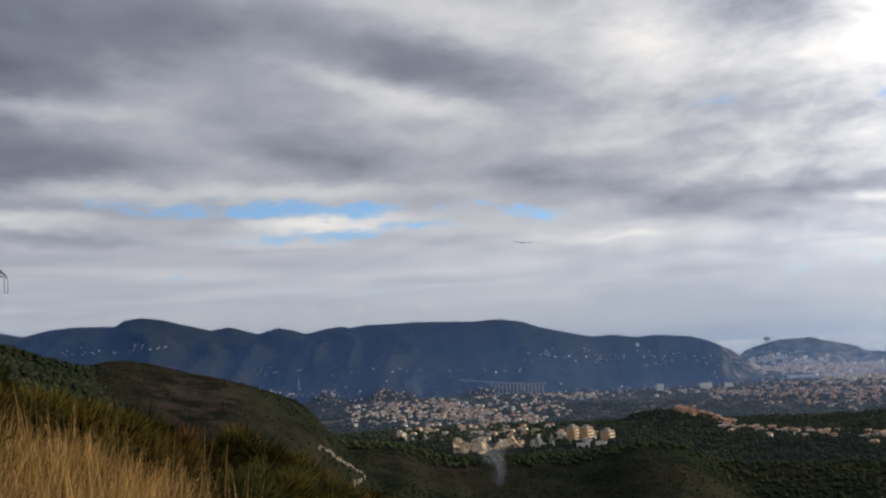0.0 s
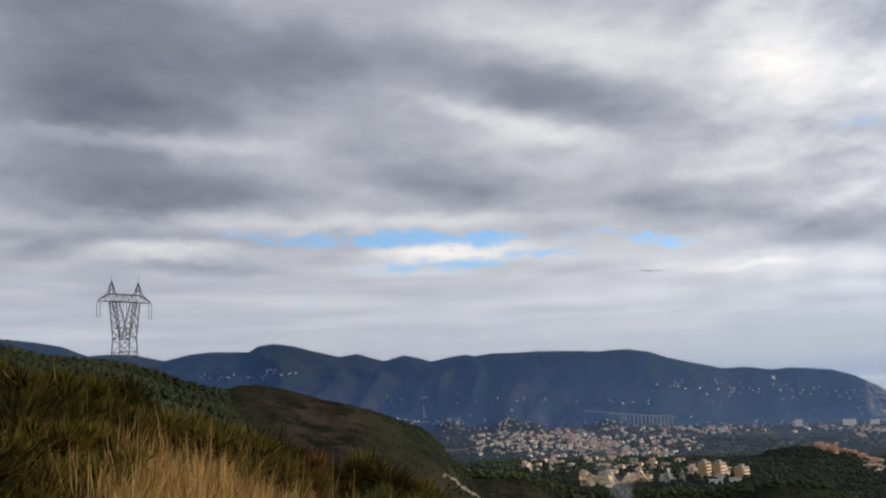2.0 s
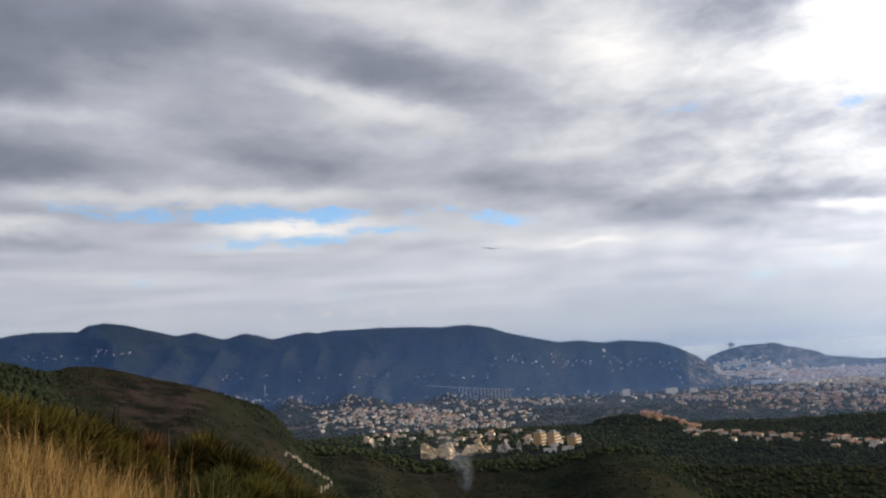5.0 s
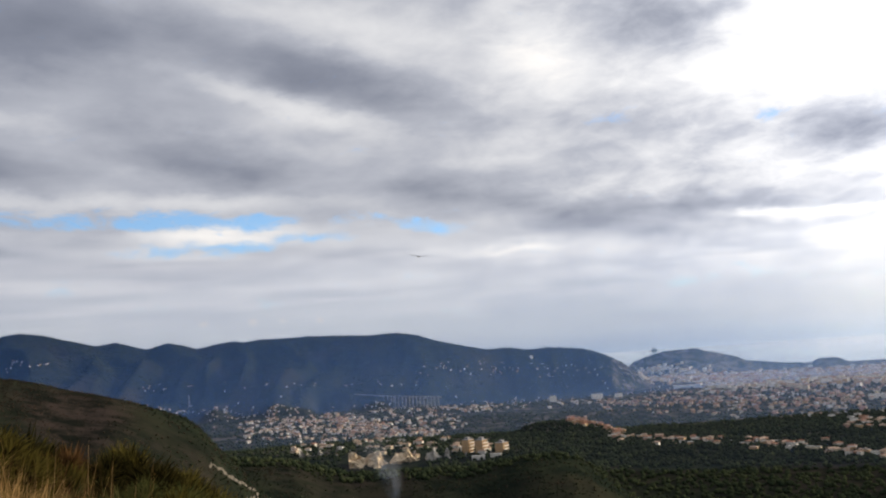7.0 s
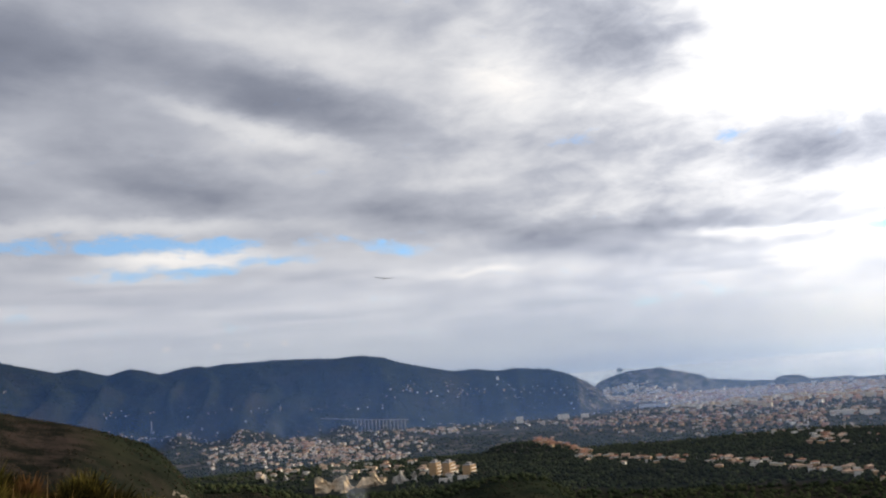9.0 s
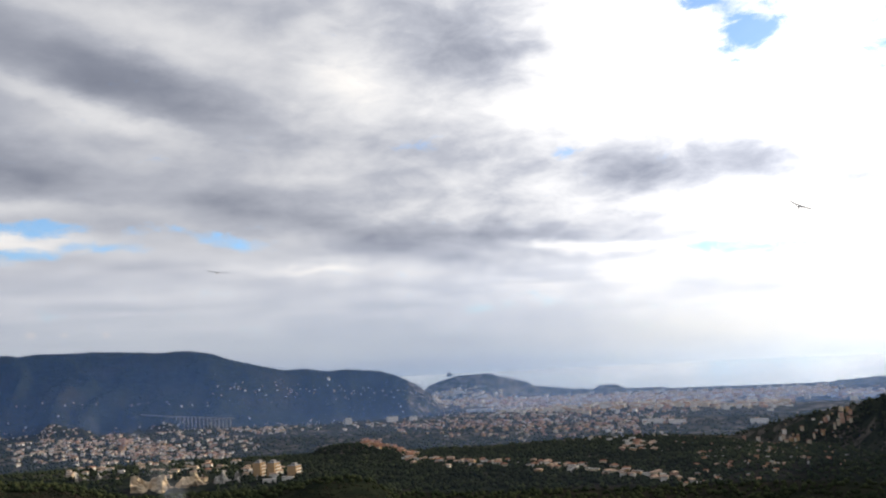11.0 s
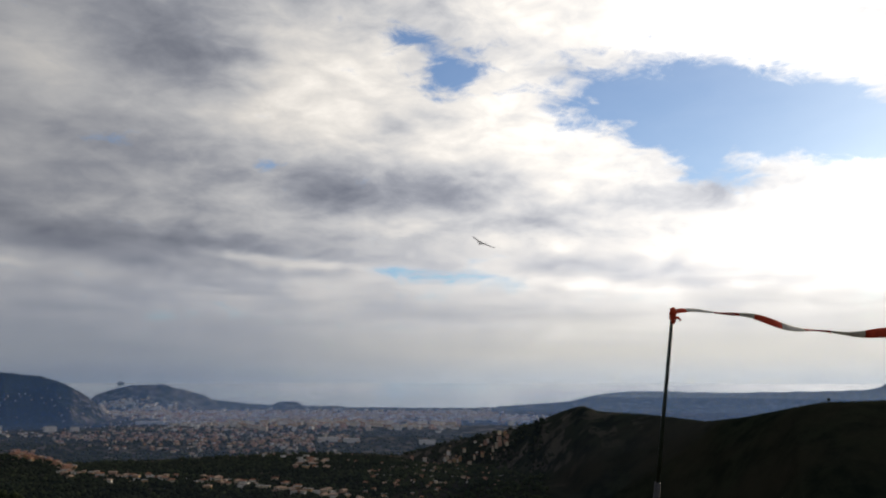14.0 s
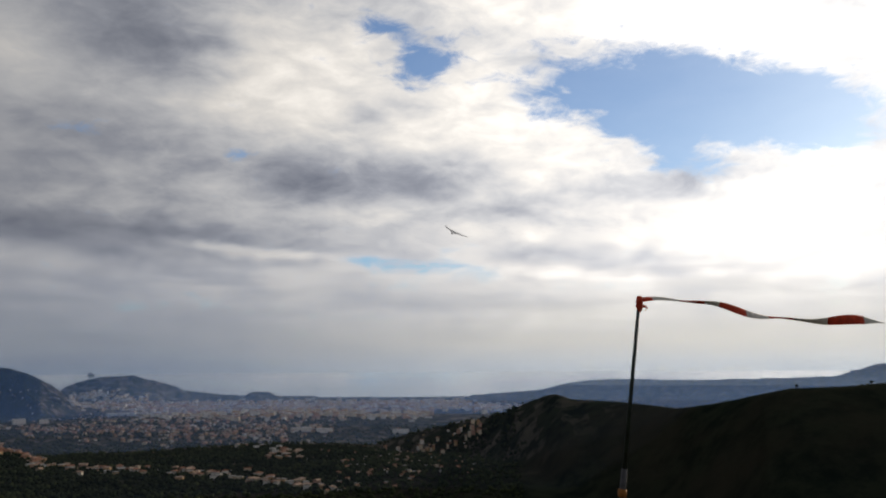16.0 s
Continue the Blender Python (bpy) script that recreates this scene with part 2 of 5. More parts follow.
def haze_sheet_material(name, amount, top, col):
    """Tinted see-through sheet that paints in distance haze, thinning upwards to nothing at the height top."""
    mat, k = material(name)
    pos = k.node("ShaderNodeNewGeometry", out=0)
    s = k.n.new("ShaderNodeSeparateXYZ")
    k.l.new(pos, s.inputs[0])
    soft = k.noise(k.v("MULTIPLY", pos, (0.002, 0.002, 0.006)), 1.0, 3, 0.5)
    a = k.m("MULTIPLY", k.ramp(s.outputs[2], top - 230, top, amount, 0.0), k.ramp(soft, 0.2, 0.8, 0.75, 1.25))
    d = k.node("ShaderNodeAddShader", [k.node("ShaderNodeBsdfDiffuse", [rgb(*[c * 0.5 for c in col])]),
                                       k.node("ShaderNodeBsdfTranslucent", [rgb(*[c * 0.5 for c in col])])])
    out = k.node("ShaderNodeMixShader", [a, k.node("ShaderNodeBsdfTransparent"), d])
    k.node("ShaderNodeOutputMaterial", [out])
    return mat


# ---------------------------------------------------------------- the lie of the land
rng = np.random.default_rng(4)
LATTICE = rng.random((256, 256))


def vnoise(x, y):
    xi, yi = np.floor(x).astype(int), np.floor(y).astype(int)
    fx, fy = x - xi, y - yi
    fx, fy = fx * fx * (3 - 2 * fx), fy * fy * (3 - 2 * fy)
    g = lambda a, b: LATTICE[a % 256, b % 256]
    return ((g(xi, yi) * (1 - fx) + g(xi + 1, yi) * fx) * (1 - fy)
            + (g(xi, yi + 1) * (1 - fx) + g(xi + 1, yi + 1) * fx) * fy)


def fbm(x, y, octaves=4):
    total, amp, norm = 0.0, 1.0, 0.0
    for i in range(octaves):
        total = total + amp * vnoise(x * 2 ** i + 17.3 * i, y * 2 ** i + 5.1 * i)
        norm, amp = norm + amp, amp * 0.5
    return total / norm - 0.5


def knots(az, pairs, fall=1.2):
    """Elevation along a skyline, sloping away past both ends."""
    a, e = np.array(pairs[0::2], float), np.array(pairs[1::2], float)
    out = np.interp(az, a, e)
    return np.maximum(-45, out - fall * np.maximum(0, a[0] - az) - fall * np.maximum(0, az - a[-1]))


# skylines: azimuth and elevation in degrees as seen from the hilltop
MOUNTAINS = [-60, 3.5, -40, 3.6, -33.6, 3.69, -31.9, 3.46, -30.4, 3.2, -29, 2.6, -27.6, 2.66, -26.3, 2.55, -24.7, 2.16, -23.1, 2.48, -22, 2.58,
             -19.7, 2.53, -19.1, 2.88, -18.2, 2.98, -17, 2.77, -14.2, 2.0, -13.1, 2.16, -11.4, 1.64, -10.1, 1.95, -8.4, 1.5,
             -7, 1.74, -6.2, 1.8, -5.8, 1.68, -4.7, 1.82, -1.8, 1.82, 1, 1.68, 3.5, 1.5, 7, 0.5]
MOUNTAINS_EAST = [-9, -0.6, -4, 0.6, 1, 1.67, 1.6, 1.58, 3.7, 1.66, 5, 1.42, 6, 1.05, 7.7, 0.6, 9.3, 0.22, 10.6, 0.25, 12, 0.0, 13.1, 0.1, 15.2, -0.12,
                  16.2, -0.44, 17.4, -1.05]
CAPE_HILL = [18.3, -1.15, 19.1, -0.88, 20.1, -0.65, 21.2, -0.61, 21.9, -0.54, 22.8, -0.81, 24.4, -1.22, 25, -1.6]
KNOLL = [28.3, -1.98, 28.9, -1.55, 29.9, -1.58, 30.7, -2.0]
SHOULDER = [34, -6.0, 36, -5.0, 39, -4.18, 41.2, -3.7, 43, -3.41, 44.7, -2.93, 46.1, -2.32, 47.2, -1.94, 47.7, -1.9, 48.6, -2.22, 51.3, -2.35, 53, -2.51,
            54.9, -2.73, 57, -2.46, 59.9, -1.85, 61.4, -1.54, 64.5, -1.4, 66.5, -1.2, 75, -0.5, 95, 0.5, 130, 0.0]
BROWN_HILL = [-21.4, 0.1, -20.6, 0.4, -20, 0.5, -18.7, 0.4, -17.4, 0.09, -15.7, -0.44, -14.3, -0.78, -12.6, -1.28, -11.3, -1.75, -9.4, -2.5, -8.5, -3.2]
PYLON_RIDGE = [-60, 3.3, -33.6, 3.18, -31.9, 2.72, -30.7, 2.43, -29.1, 2.31, -27.6, 2.1, -25.7, 1.65, -23.4, 0.77, -21.4, 0.2]
SHELF = [-14, -5.0, -8.8, -5.3, -6.1, -5.41, -3.3, -5.71, -1.3, -6.36, 0.4, -6.85, 4.3, -6.95, 7.4, -7.05, 9.2, -6.8, 11.2, -6.56, 13, -6.52,
         14.3, -6.84, 15.2, -7.5, 16.4, -8.5]
WOODED_HILL = [9.2, -7.0, 9.8, -5.8, 10.4, -5.2, 11.4, -4.68, 12.8, -4.5, 14.5, -4.55, 16.1, -5.0, 17.4, -5.68, 19.3, -6.05, 22.7, -6.18,
               26.4, -6.55, 29.8, -7.15, 34.6, -8.1]
BANK = [-180, -4, -130, -2, -95, 1.0, -60, 3.6, -33.6, 2.45, -30.6, 1.5, -27.6, 0.5, -25.7, -0.55, -24.1, -1.05, -22.2, -1.3, -20.9, -1.95, -18.5, -3.4, -17, -4.27, -13.2, -4.3,
        -11.2, -5.2, -9.3, -5.65, -7.7, -6.45, -5.8, -7.5, -4.9, -8.3, 2, -12, 20, -16, 90, -16, 130, -10, 180, -4]
COAST = [-180, 9000, 2, 9000, 6, 3750, 21, 3800, 25, 3780, 27.3, 3540, 30.7, 3470, 35, 3400, 40.5, 3370, 43, 3460, 45.6, 3610, 46.8, 3700, 47.4, 3840, 48.2, 4040,
         49.5, 4230, 51, 4320, 55, 4270, 58, 4290, 61.5, 4400, 63.9, 4520, 64.5, 4800, 66, 9000, 180, 9000]


def sea_level(r):
    return EYE - 119 + (r - 3400) * 0.0484


def land(az, r):
    """Height of the land at an azimuth in degrees and a distance in metres."""
    x, y = r * np.sin(np.radians(az)), r * np.cos(np.radians(az))
    # the hilltop underfoot, its bank and the fall of the slope beyond it
    bank = EYE + 12 * np.tan(np.radians(knots(az, BANK, 0))) - 0.85
    t = np.clip((r - 1.2) / 10.8, 0, 1)
    near = bank * t * t * (3 - 2 * t)
    fallen = np.where(az > 4, 0.34, 0.30)
    near = near - np.maximum(0, r - 13) * fallen
    near = near + 0.25 * fbm(x * 0.35, y * 0.35) * np.clip(r / 4, 0, 1)
    behind = np.abs(((az - 200) + 180) % 360 - 180) < 95
    near = np.where(behind & (r > 13), np.maximum(near, -0.04 * r), near)
    # the plain
    wide = fbm(x * 0.0022, y * 0.0022, 3)
    plain = EYE - 104 - 15 * np.clip((r - 1800) / 1600, 0, 1) + 42 * wide * np.clip((2800 - r) / 1500, 0, 1) * np.clip((r - 600) / 300, 0, 1)
    plain = np.where(r > 3300, np.minimum(plain, sea_level(r) + 2.5 + 0 * r), plain)
    plain = np.where(r > 3400, sea_level(r) + 2.5, plain)
    z = np.maximum(near, plain - 30 * np.clip((900 - r) / 500, 0, 1))

    def ridge(z, rows, rc, front, back, soft, rough=0.0, fall=1.2):
        key = float(np.mean(rc))
        rc = rc * (1 + 0.10 * fbm(az * 0.16 + key, az * 0 + 3.3, 3))
        d = r - rc
        bent = az + (7 if key > 2000 else 4) * fbm(x * 3.5 / key, y * 3.5 / key, 3) * np.clip(np.abs(d) / (0.12 * rc) - 0.08, 0, 1)
        zc = EYE + rc * np.tan(np.radians(knots(bent, rows, fall)))
        cut = 1 + rough * fbm(x * 0.0045 + key * 0.01, y * 0.0045, 4) * 2
        s = np.where(d < 0, front * cut, back)
        h = zc - s * (np.sqrt(d * d + soft * soft) - soft)
        if key > 2000:
            h = h + fbm(x * 0.005, y * 0.005, 5) * 45 * np.clip(np.abs(d) / (rc * 0.12), 0.03, 1)
            # spurs and gullies running down from the crest
            spur = np.abs(fbm(az * 0.42 + 2.2 * fbm(x * 0.002, y * 0.002, 2), r * 0.0012, 3))
            h = h + (0.10 - spur) * 150 * np.clip((np.abs(d) - 0.015 * rc) / (rc * 0.14), 0, 1) * np.clip((rc * 0.42 - np.abs(d)) / (rc * 0.14), 0, 1)
        h = h + fbm(x * 0.012, y * 0.012, 4) * min(key * 0.012, 12) * np.clip(np.abs(d) / (rc * 0.08), 0.06, 1)
        return np.maximum(z, h)

    z = ridge(z, MOUNTAINS, 3050, 0.21, 0.3, 60, 0.28)
    z = ridge(z, MOUNTAINS_EAST, 2700, 0.24, 0.3, 60, 0.28, 0.9)
    z = ridge(z, CAPE_HILL, 3350, 0.22, 0.4, 20, 0.2, 0.8)
    z = ridge(z, KNOLL, 3400, 0.4, 0.5, 15, 0.1, 2.0)
    z = ridge(z, WOODED_HILL, 1120, 0.42, 0.28, 25, 0.35)
    z = ridge(z, SHELF, 640, 0.14, 0.35, 40, 0.3, 0.8)
    z = ridge(z, BROWN_HILL, 520, 0.20, 0.4, 25, 0.25)
    z = ridge(z, PYLON_RIDGE, 400, 0.10, 0.4, 20, 0.2)
    z = ridge(z, SHOULDER, np.interp(az, [33, 60], [1300, 720]), 0.45, 0.33, 30, 0.15, 0.6)
    far = ridge(z * 0 - 500, [64.3, -0.75, 66, -0.15, 70, 0.3, 90, 0.6], 4700, 0.1, 0.2, 40, 0.1, 3.0)
    z = np.maximum(z, far)
    shore = np.interp(az, COAST[0::2], COAST[1::2])
    sea = np.clip((r - shore) / 25, 0, 1)
    return np.where((far > z - 1e-6), z, z - sea * 30)


def mesh_of(name, verts, faces, mats=()):
    me = bpy.data.meshes.new(name)
    me.from_pydata(verts, [], faces)
    for m in mats:
        me.materials.append(m)
    return me


def build_ground():
    azs = np.concatenate([np.arange(-42, 76, 0.155), np.arange(76, 318, 3.0)])
    rs = np.concatenate([np.geomspace(0.5, 60, 80, endpoint=False), np.geomspace(60, 4950, 340)])
    a, r = np.meshgrid(azs, rs)
    aw = (a + 180) % 360 - 180
    z = land(aw, r)
    co = np.stack([r * np.sin(np.radians(a)), r * np.cos(np.radians(a)), z], -1).reshape(-1, 3)
    n, m = len(azs), len(rs)
    i, j = np.meshgrid(np.arange(m - 1), np.arange(n), indexing="ij")
    j2 = (j + 1) % n
    quads = np.stack([i * n + j, i * n + j2, (i + 1) * n + j2, (i + 1) * n + j], -1).reshape(-1, 4)[:, ::-1]
    me = bpy.data.meshes.new("ground")
    hub = len(co)
    co = np.vstack([co, [[0, 0, 0]]])
    fan = np.stack([np.arange(n), np.full(n, hub), (np.arange(n) + 1) % n], -1)[:, ::-1]
    me.vertices.add(len(co))
    me.vertices.foreach_set("co", co.ravel())
    me.loops.add(quads.size + fan.size)
    me.loops.foreach_set("vertex_index", np.concatenate([quads.ravel(), fan.ravel()]).astype(np.int32))
    me.polygons.add(len(quads) + n)
    me.polygons.foreach_set("loop_start", np.concatenate([np.arange(len(quads)) * 4, quads.size + np.arange(n) * 3]).astype(np.int32))
    me.update(calc_edges=True)
    me.validate()
    # what grows or stands on each part of the land
    x, y = co[:-1, 0].reshape(a.shape), co[:-1, 1].reshape(a.shape)
    bare = np.clip(fbm(x * 0.006, y * 0.006) * 3 + 0.25, 0, 0.6) * (r < 900)
    hill = np.exp(-((aw + 15.5) / 3.2) ** 2 - ((r - 440) / 70) ** 2)
    bare = np.maximum(bare, np.clip(hill * 1.5 + fbm(x * 0.02, y * 0.02) * 0.8 * (hill > 0.1), 0, 1))
    # past azimuth 42 less bare colour: the backlit hill's shade is painted in
    bare = np.maximum(bare * (1 - 0.85 * (aw > 42)), 0.05 * (aw > 42) * (r < 900) * np.clip(0.5 + 2 * fbm(x * 0.01, y * 0.01), 0, 1))
    town = np.clip((r - 850) / 200, 0, 1) * np.clip((2050 - r) / 250, 0, 1) * 0.6
    town = np.maximum(town, (aw > 17) * (aw < 70) * (r > 1700))
    near = np.clip((45 - r) / 20, 0, 1)
    zone = np.stack([bare, town, near, near * 0 + 1], -1).reshape(-1, 4)
    zone = np.vstack([zone, [[0, 0, 1, 1]]])
    at = me.color_attributes.new("zone", "FLOAT_COLOR", "POINT")
    at.data.foreach_set("color", zone.ravel().astype(np.float32))
    me.shade_smooth()
    me.materials.append(ground_material())
    return tagged(new("ground", me), "hilltop, scrubby slopes, wooded hills and built-up plain down to the coast", "ground", kind="structure")


ground = build_ground()


def build_sea():
    azs, rs = np.radians(np.arange(-2, 101, 1.0)), np.linspace(3200, 4960, 60)
    verts = [(r * math.sin(a), r * math.cos(a), sea_level(r)) for r in rs for a in azs]
    n = len(azs)
    faces = [(i * n + j, (i + 1) * n + j, (i + 1) * n + j + 1, i * n + j + 1) for i in range(len(rs) - 1) for j in range(n - 1)]
    me = mesh_of("sea", verts, [f[::-1] for f in faces], [sea_material()])
    return tagged(new("sea", me), "pale grey-blue sea shining under a hazy sky", "sea", kind="structure")


sea = build_sea()


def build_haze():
    # added sheets: their blue tint and opacity paint the haze of distance
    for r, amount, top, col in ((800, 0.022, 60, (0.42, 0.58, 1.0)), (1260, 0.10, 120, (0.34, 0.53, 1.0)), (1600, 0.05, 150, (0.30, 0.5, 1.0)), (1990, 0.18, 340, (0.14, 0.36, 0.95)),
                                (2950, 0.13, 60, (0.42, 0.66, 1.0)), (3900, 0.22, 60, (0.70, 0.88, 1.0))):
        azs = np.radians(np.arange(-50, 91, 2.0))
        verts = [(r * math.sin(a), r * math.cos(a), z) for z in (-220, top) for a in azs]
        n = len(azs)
        me = mesh_of("haze", verts, [(j, j + 1, n + j + 1, n + j) for j in range(n - 1)], [haze_sheet_material("haze", amount, top, col)])
        tagged(new("haze", me), "see-through blue-tinted sheet standing in for distance haze", "haze", kind="structure")


build_haze()

# ---------------------------------------------------------------- building helpers
class Shape:
    """Collects faces for one mesh."""

    def __init__(self):
        self.v, self.f, self.k = [], [], []

    def add(self, verts, faces, mat=0):
        n = len(self.v)
        self.v += [tuple(p) for p in verts]
        self.f += [tuple(n + i for i in f) for f in faces]
        self.k += [mat] * len(faces)
        return self

    def box(self, x0, x1, y0, y1, z0, z1, m=None, mat=0):
        c = [Vector((x, y, z)) for z in (z0, z1) for y in (y0, y1) for x in (x0, x1)]
        c = [m @ p for p in c] if m else c
        return self.add(c, [(0, 2, 3, 1), (4, 5, 7, 6), (0, 1, 5, 4), (2, 6, 7, 3), (0, 4, 6, 2), (1, 3, 7, 5)], mat)

    def beam(self, a, b, w, mat=0):
        a, b = Vector(a), Vector(b)
        d = (b - a).normalized()
        s = d.cross(Vector((0.3, 0.9, 0.1)) if abs(d.y) < 0.9 else Vector((1, 0, 0))).normalized() * w / 2
        u = d.cross(s).normalized() * w / 2
        q = [a - s - u, a + s - u, a + s + u, a - s + u, b - s - u, b + s - u, b + s + u, b - s + u]
        return self.add(q, [(3, 2, 1, 0), (4, 5, 6, 7), (0, 1, 5, 4), (1, 2, 6, 5), (2, 3, 7, 6), (3, 0, 4, 7)], mat)

    def tube(self, points, radii, sides=10, flat=1.0, twist=0.0, mat=0, spin=0.0):
        """A tube along points; flat squeezes it, twist turns the squeeze along the way (degrees a step)."""
        n, base = len(points), len(self.v)
        for i, p in enumerate(points):
            d = (Vector(points[min(i + 1, n - 1)]) - Vector(points[max(i - 1, 0)])).normalized()
            s = d.cross(Vector((0, 0, 1)) if abs(d.z) < 0.95 else Vector((1, 0, 0))).normalized()
            u = s.cross(d)
            for j in range(sides):
                a, tw = 2 * math.pi * j / sides, radians(spin + twist * i)
                e, g = math.cos(a) * flat, math.sin(a)
                self.v.append(tuple(Vector(p) + radii[i] * (s * (e * math.cos(tw) - g * math.sin(tw)) + u * (e * math.sin(tw) + g * math.cos(tw)))))
        for i in range(n - 1):
            for j in range(sides):
                k = (j + 1) % sides
                self.f.append((base + i * sides + j, base + i * sides + k, base + (i + 1) * sides + k, base + (i + 1) * sides + j))
                self.k.append(mat)
        self.f += [tuple(base + j for j in range(sides))[::-1], tuple(base + (n - 1) * sides + j for j in range(sides))]
        self.k += [mat, mat]
        return self

    def mesh(self, name, *mats, smooth=False):
        me = mesh_of(name, self.v, self.f, mats)
        me.polygons.foreach_set("material_index", self.k)
        if smooth:
            me.shade_smooth()
        me.update()
        return me


def part(name, shape, mat, parent, label="", smooth=False):
    ob = new(name, shape.mesh(name, *(mat if isinstance(mat, (list, tuple)) else [mat]), smooth=smooth))
    ob.parent = parent
    return tagged(ob, label)


def thing(name, place, label, category, group="", turn=0.0, kind=""):
    ob = new(name)
    ob.empty_display_size = 0.3
    ob.matrix_world = pose(*place, 0, 0, turn)
    return tagged(ob, label, category, group, kind)


def polar(az, r, z=None):
    return (r * math.sin(radians(az)), r * math.cos(radians(az)), float(land(np.array([az]), np.array([r]))[0]) if z is None else z)


RANGES = np.geomspace(60, 4900, 420)
GRID_AZ = np.arange(-36, 70, 0.2)
GRID = land(GRID_AZ[:, None] + 0 * RANGES, RANGES + 0 * GRID_AZ[:, None])


def meet(az, el, start=200):
    """Distances at which lines of sight from the hilltop come down on the land (nan: they pass over it)."""
    az, el = np.atleast_1d(np.asarray(az, float)), np.atleast_1d(np.asarray(el, float))
    rows = GRID[np.clip(np.round((az + 36) / 0.2).astype(int), 0, len(GRID_AZ) - 1)]
    hit = (rows > EYE + RANGES * np.tan(np.radians(el))[:, None]) & (RANGES > start)
    return np.where(hit.any(1), RANGES[hit.argmax(1)] * rng.uniform(1.0, 1.01, len(az)), np.nan)


rnd = random.Random(11)

# ---------------------------------------------------------------- windsock on its pole, close by
M_POLE = plain("dark_green_pole_paint", (0.018, 0.03, 0.022), 0.45, 14, 0.5)
M_RED = plain("faded_red_cloth", (0.55, 0.06, 0.025), 0.85, 30, 0.3, dist=0.003)
M_WHITE = plain("dirty_white_cloth", (0.62, 0.58, 0.50), 0.9, 30, 0.25, dist=0.003)
M_ALU = plain("scratched_aluminium", (0.07, 0.07, 0.075), 0.6, 40, 0.3)
M_ORANGE = plain("orange_tape", (0.3, 0.12, 0.02), 0.6, 40, 0.3)


def build_windsock():
    r = 6.0
    top = Vector(polar(52.9, r, EYE + r * math.tan(radians(3.9))))
    low = Vector(polar(51.5, r, EYE + r * math.tan(radians(-8.0))))
    foot = low + (low - top) * 0.52
    foot.z = polar(51.2, r)[2] - 0.05
    ob = thing("windsock", foot, "long thin red and white windsock streamer on a dark pole", "windsock")
    at = lambda p: Vector(p) - foot
    cut = top.lerp(low, 0.86)
    part("pole", Shape().tube([at(cut), at(top.lerp(low, 0.4)), at(top)], [0.014, 0.0125, 0.011], 12), M_POLE, ob, smooth=True)
    part("lower_tube", Shape().tube([at(foot), at(low), at(cut)], [0.022, 0.021, 0.02], 12), M_ALU, ob, "pale metal lower tube", smooth=True)
    part("tape", Shape().tube([at(top.lerp(low, 0.96)), at(top.lerp(low, 0.985)), at(low)], [0.027, 0.03, 0.026], 12), M_ORANGE, ob, "orange tape round the joint", smooth=True)
    sleeve = [top + Vector((0.002 * math.sin(i * 2.1), 0.002 * math.cos(i * 1.7), 0.02 - 0.013 * i)) for i in range(9)]
    part("sleeve", Shape().tube([at(p) for p in sleeve], [0.016, 0.026, 0.024, 0.03, 0.022, 0.027, 0.02, 0.018, 0.012], 12, 0.8, 23), M_RED, ob,
         "red cloth bunched and tied round the pole tip", smooth=True)
    part("loose_end", Shape().tube([at(top + Vector(p)) for p in ((0, 0, -0.05), (0.03, -0.02, -0.045), (0.045, -0.03, -0.06), (0.03, -0.02, -0.075))],
                                   [0.008, 0.01, 0.008, 0.003], 8, 0.4), M_RED, ob, smooth=True)
    # the streamer leaves the pole and sags in the wind
    def streamer(s):
        az = 53.0 + 13.6 * s
        el = 3.85 + 0.34 * math.sin(s * 7.5) * (1 - 0.5 * s) - 1.6 * s + 0.07 * math.sin(s * 23)
        return Vector(polar(az, r + 0.5 * s + 0.06 * math.sin(s * 14), EYE + r * math.tan(radians(el))))
    edges = [0, 0.05, 0.17, 0.28, 0.34, 0.45, 0.54, 0.65, 0.78, 0.92, 1.0]
    for i in range(len(edges) - 1):
        pts, rad = [], []
        for j in range(7):
            s = edges[i] + (edges[i + 1] - edges[i]) * j / 6
            pts.append(at(streamer(s)))
            rad.append(0.015 + 0.017 * abs(math.sin(s * 8.5 + 0.5)) ** 1.5 * min(1, s * 5))
        if i == 9:
            rad = [q * (1 - 0.12 * j) for j, q in enumerate(rad)]
        red = i % 2 == 0
        part("cloth_band", Shape().tube(pts, rad, 12, 0.22, 7, spin=42 * i), M_RED if red else M_WHITE, ob, "red band" if red else "off-white band", smooth=True)


build_windsock()

# ---------------------------------------------------------------- pylon on the ridge
M_STEEL = plain("weathered_galvanised_steel", (0.035, 0.037, 0.042), 0.7, 2, 0.3)
M_GLASS = plain("insulator_glass", (0.12, 0.15, 0.15), 0.3, 3, 0.2)


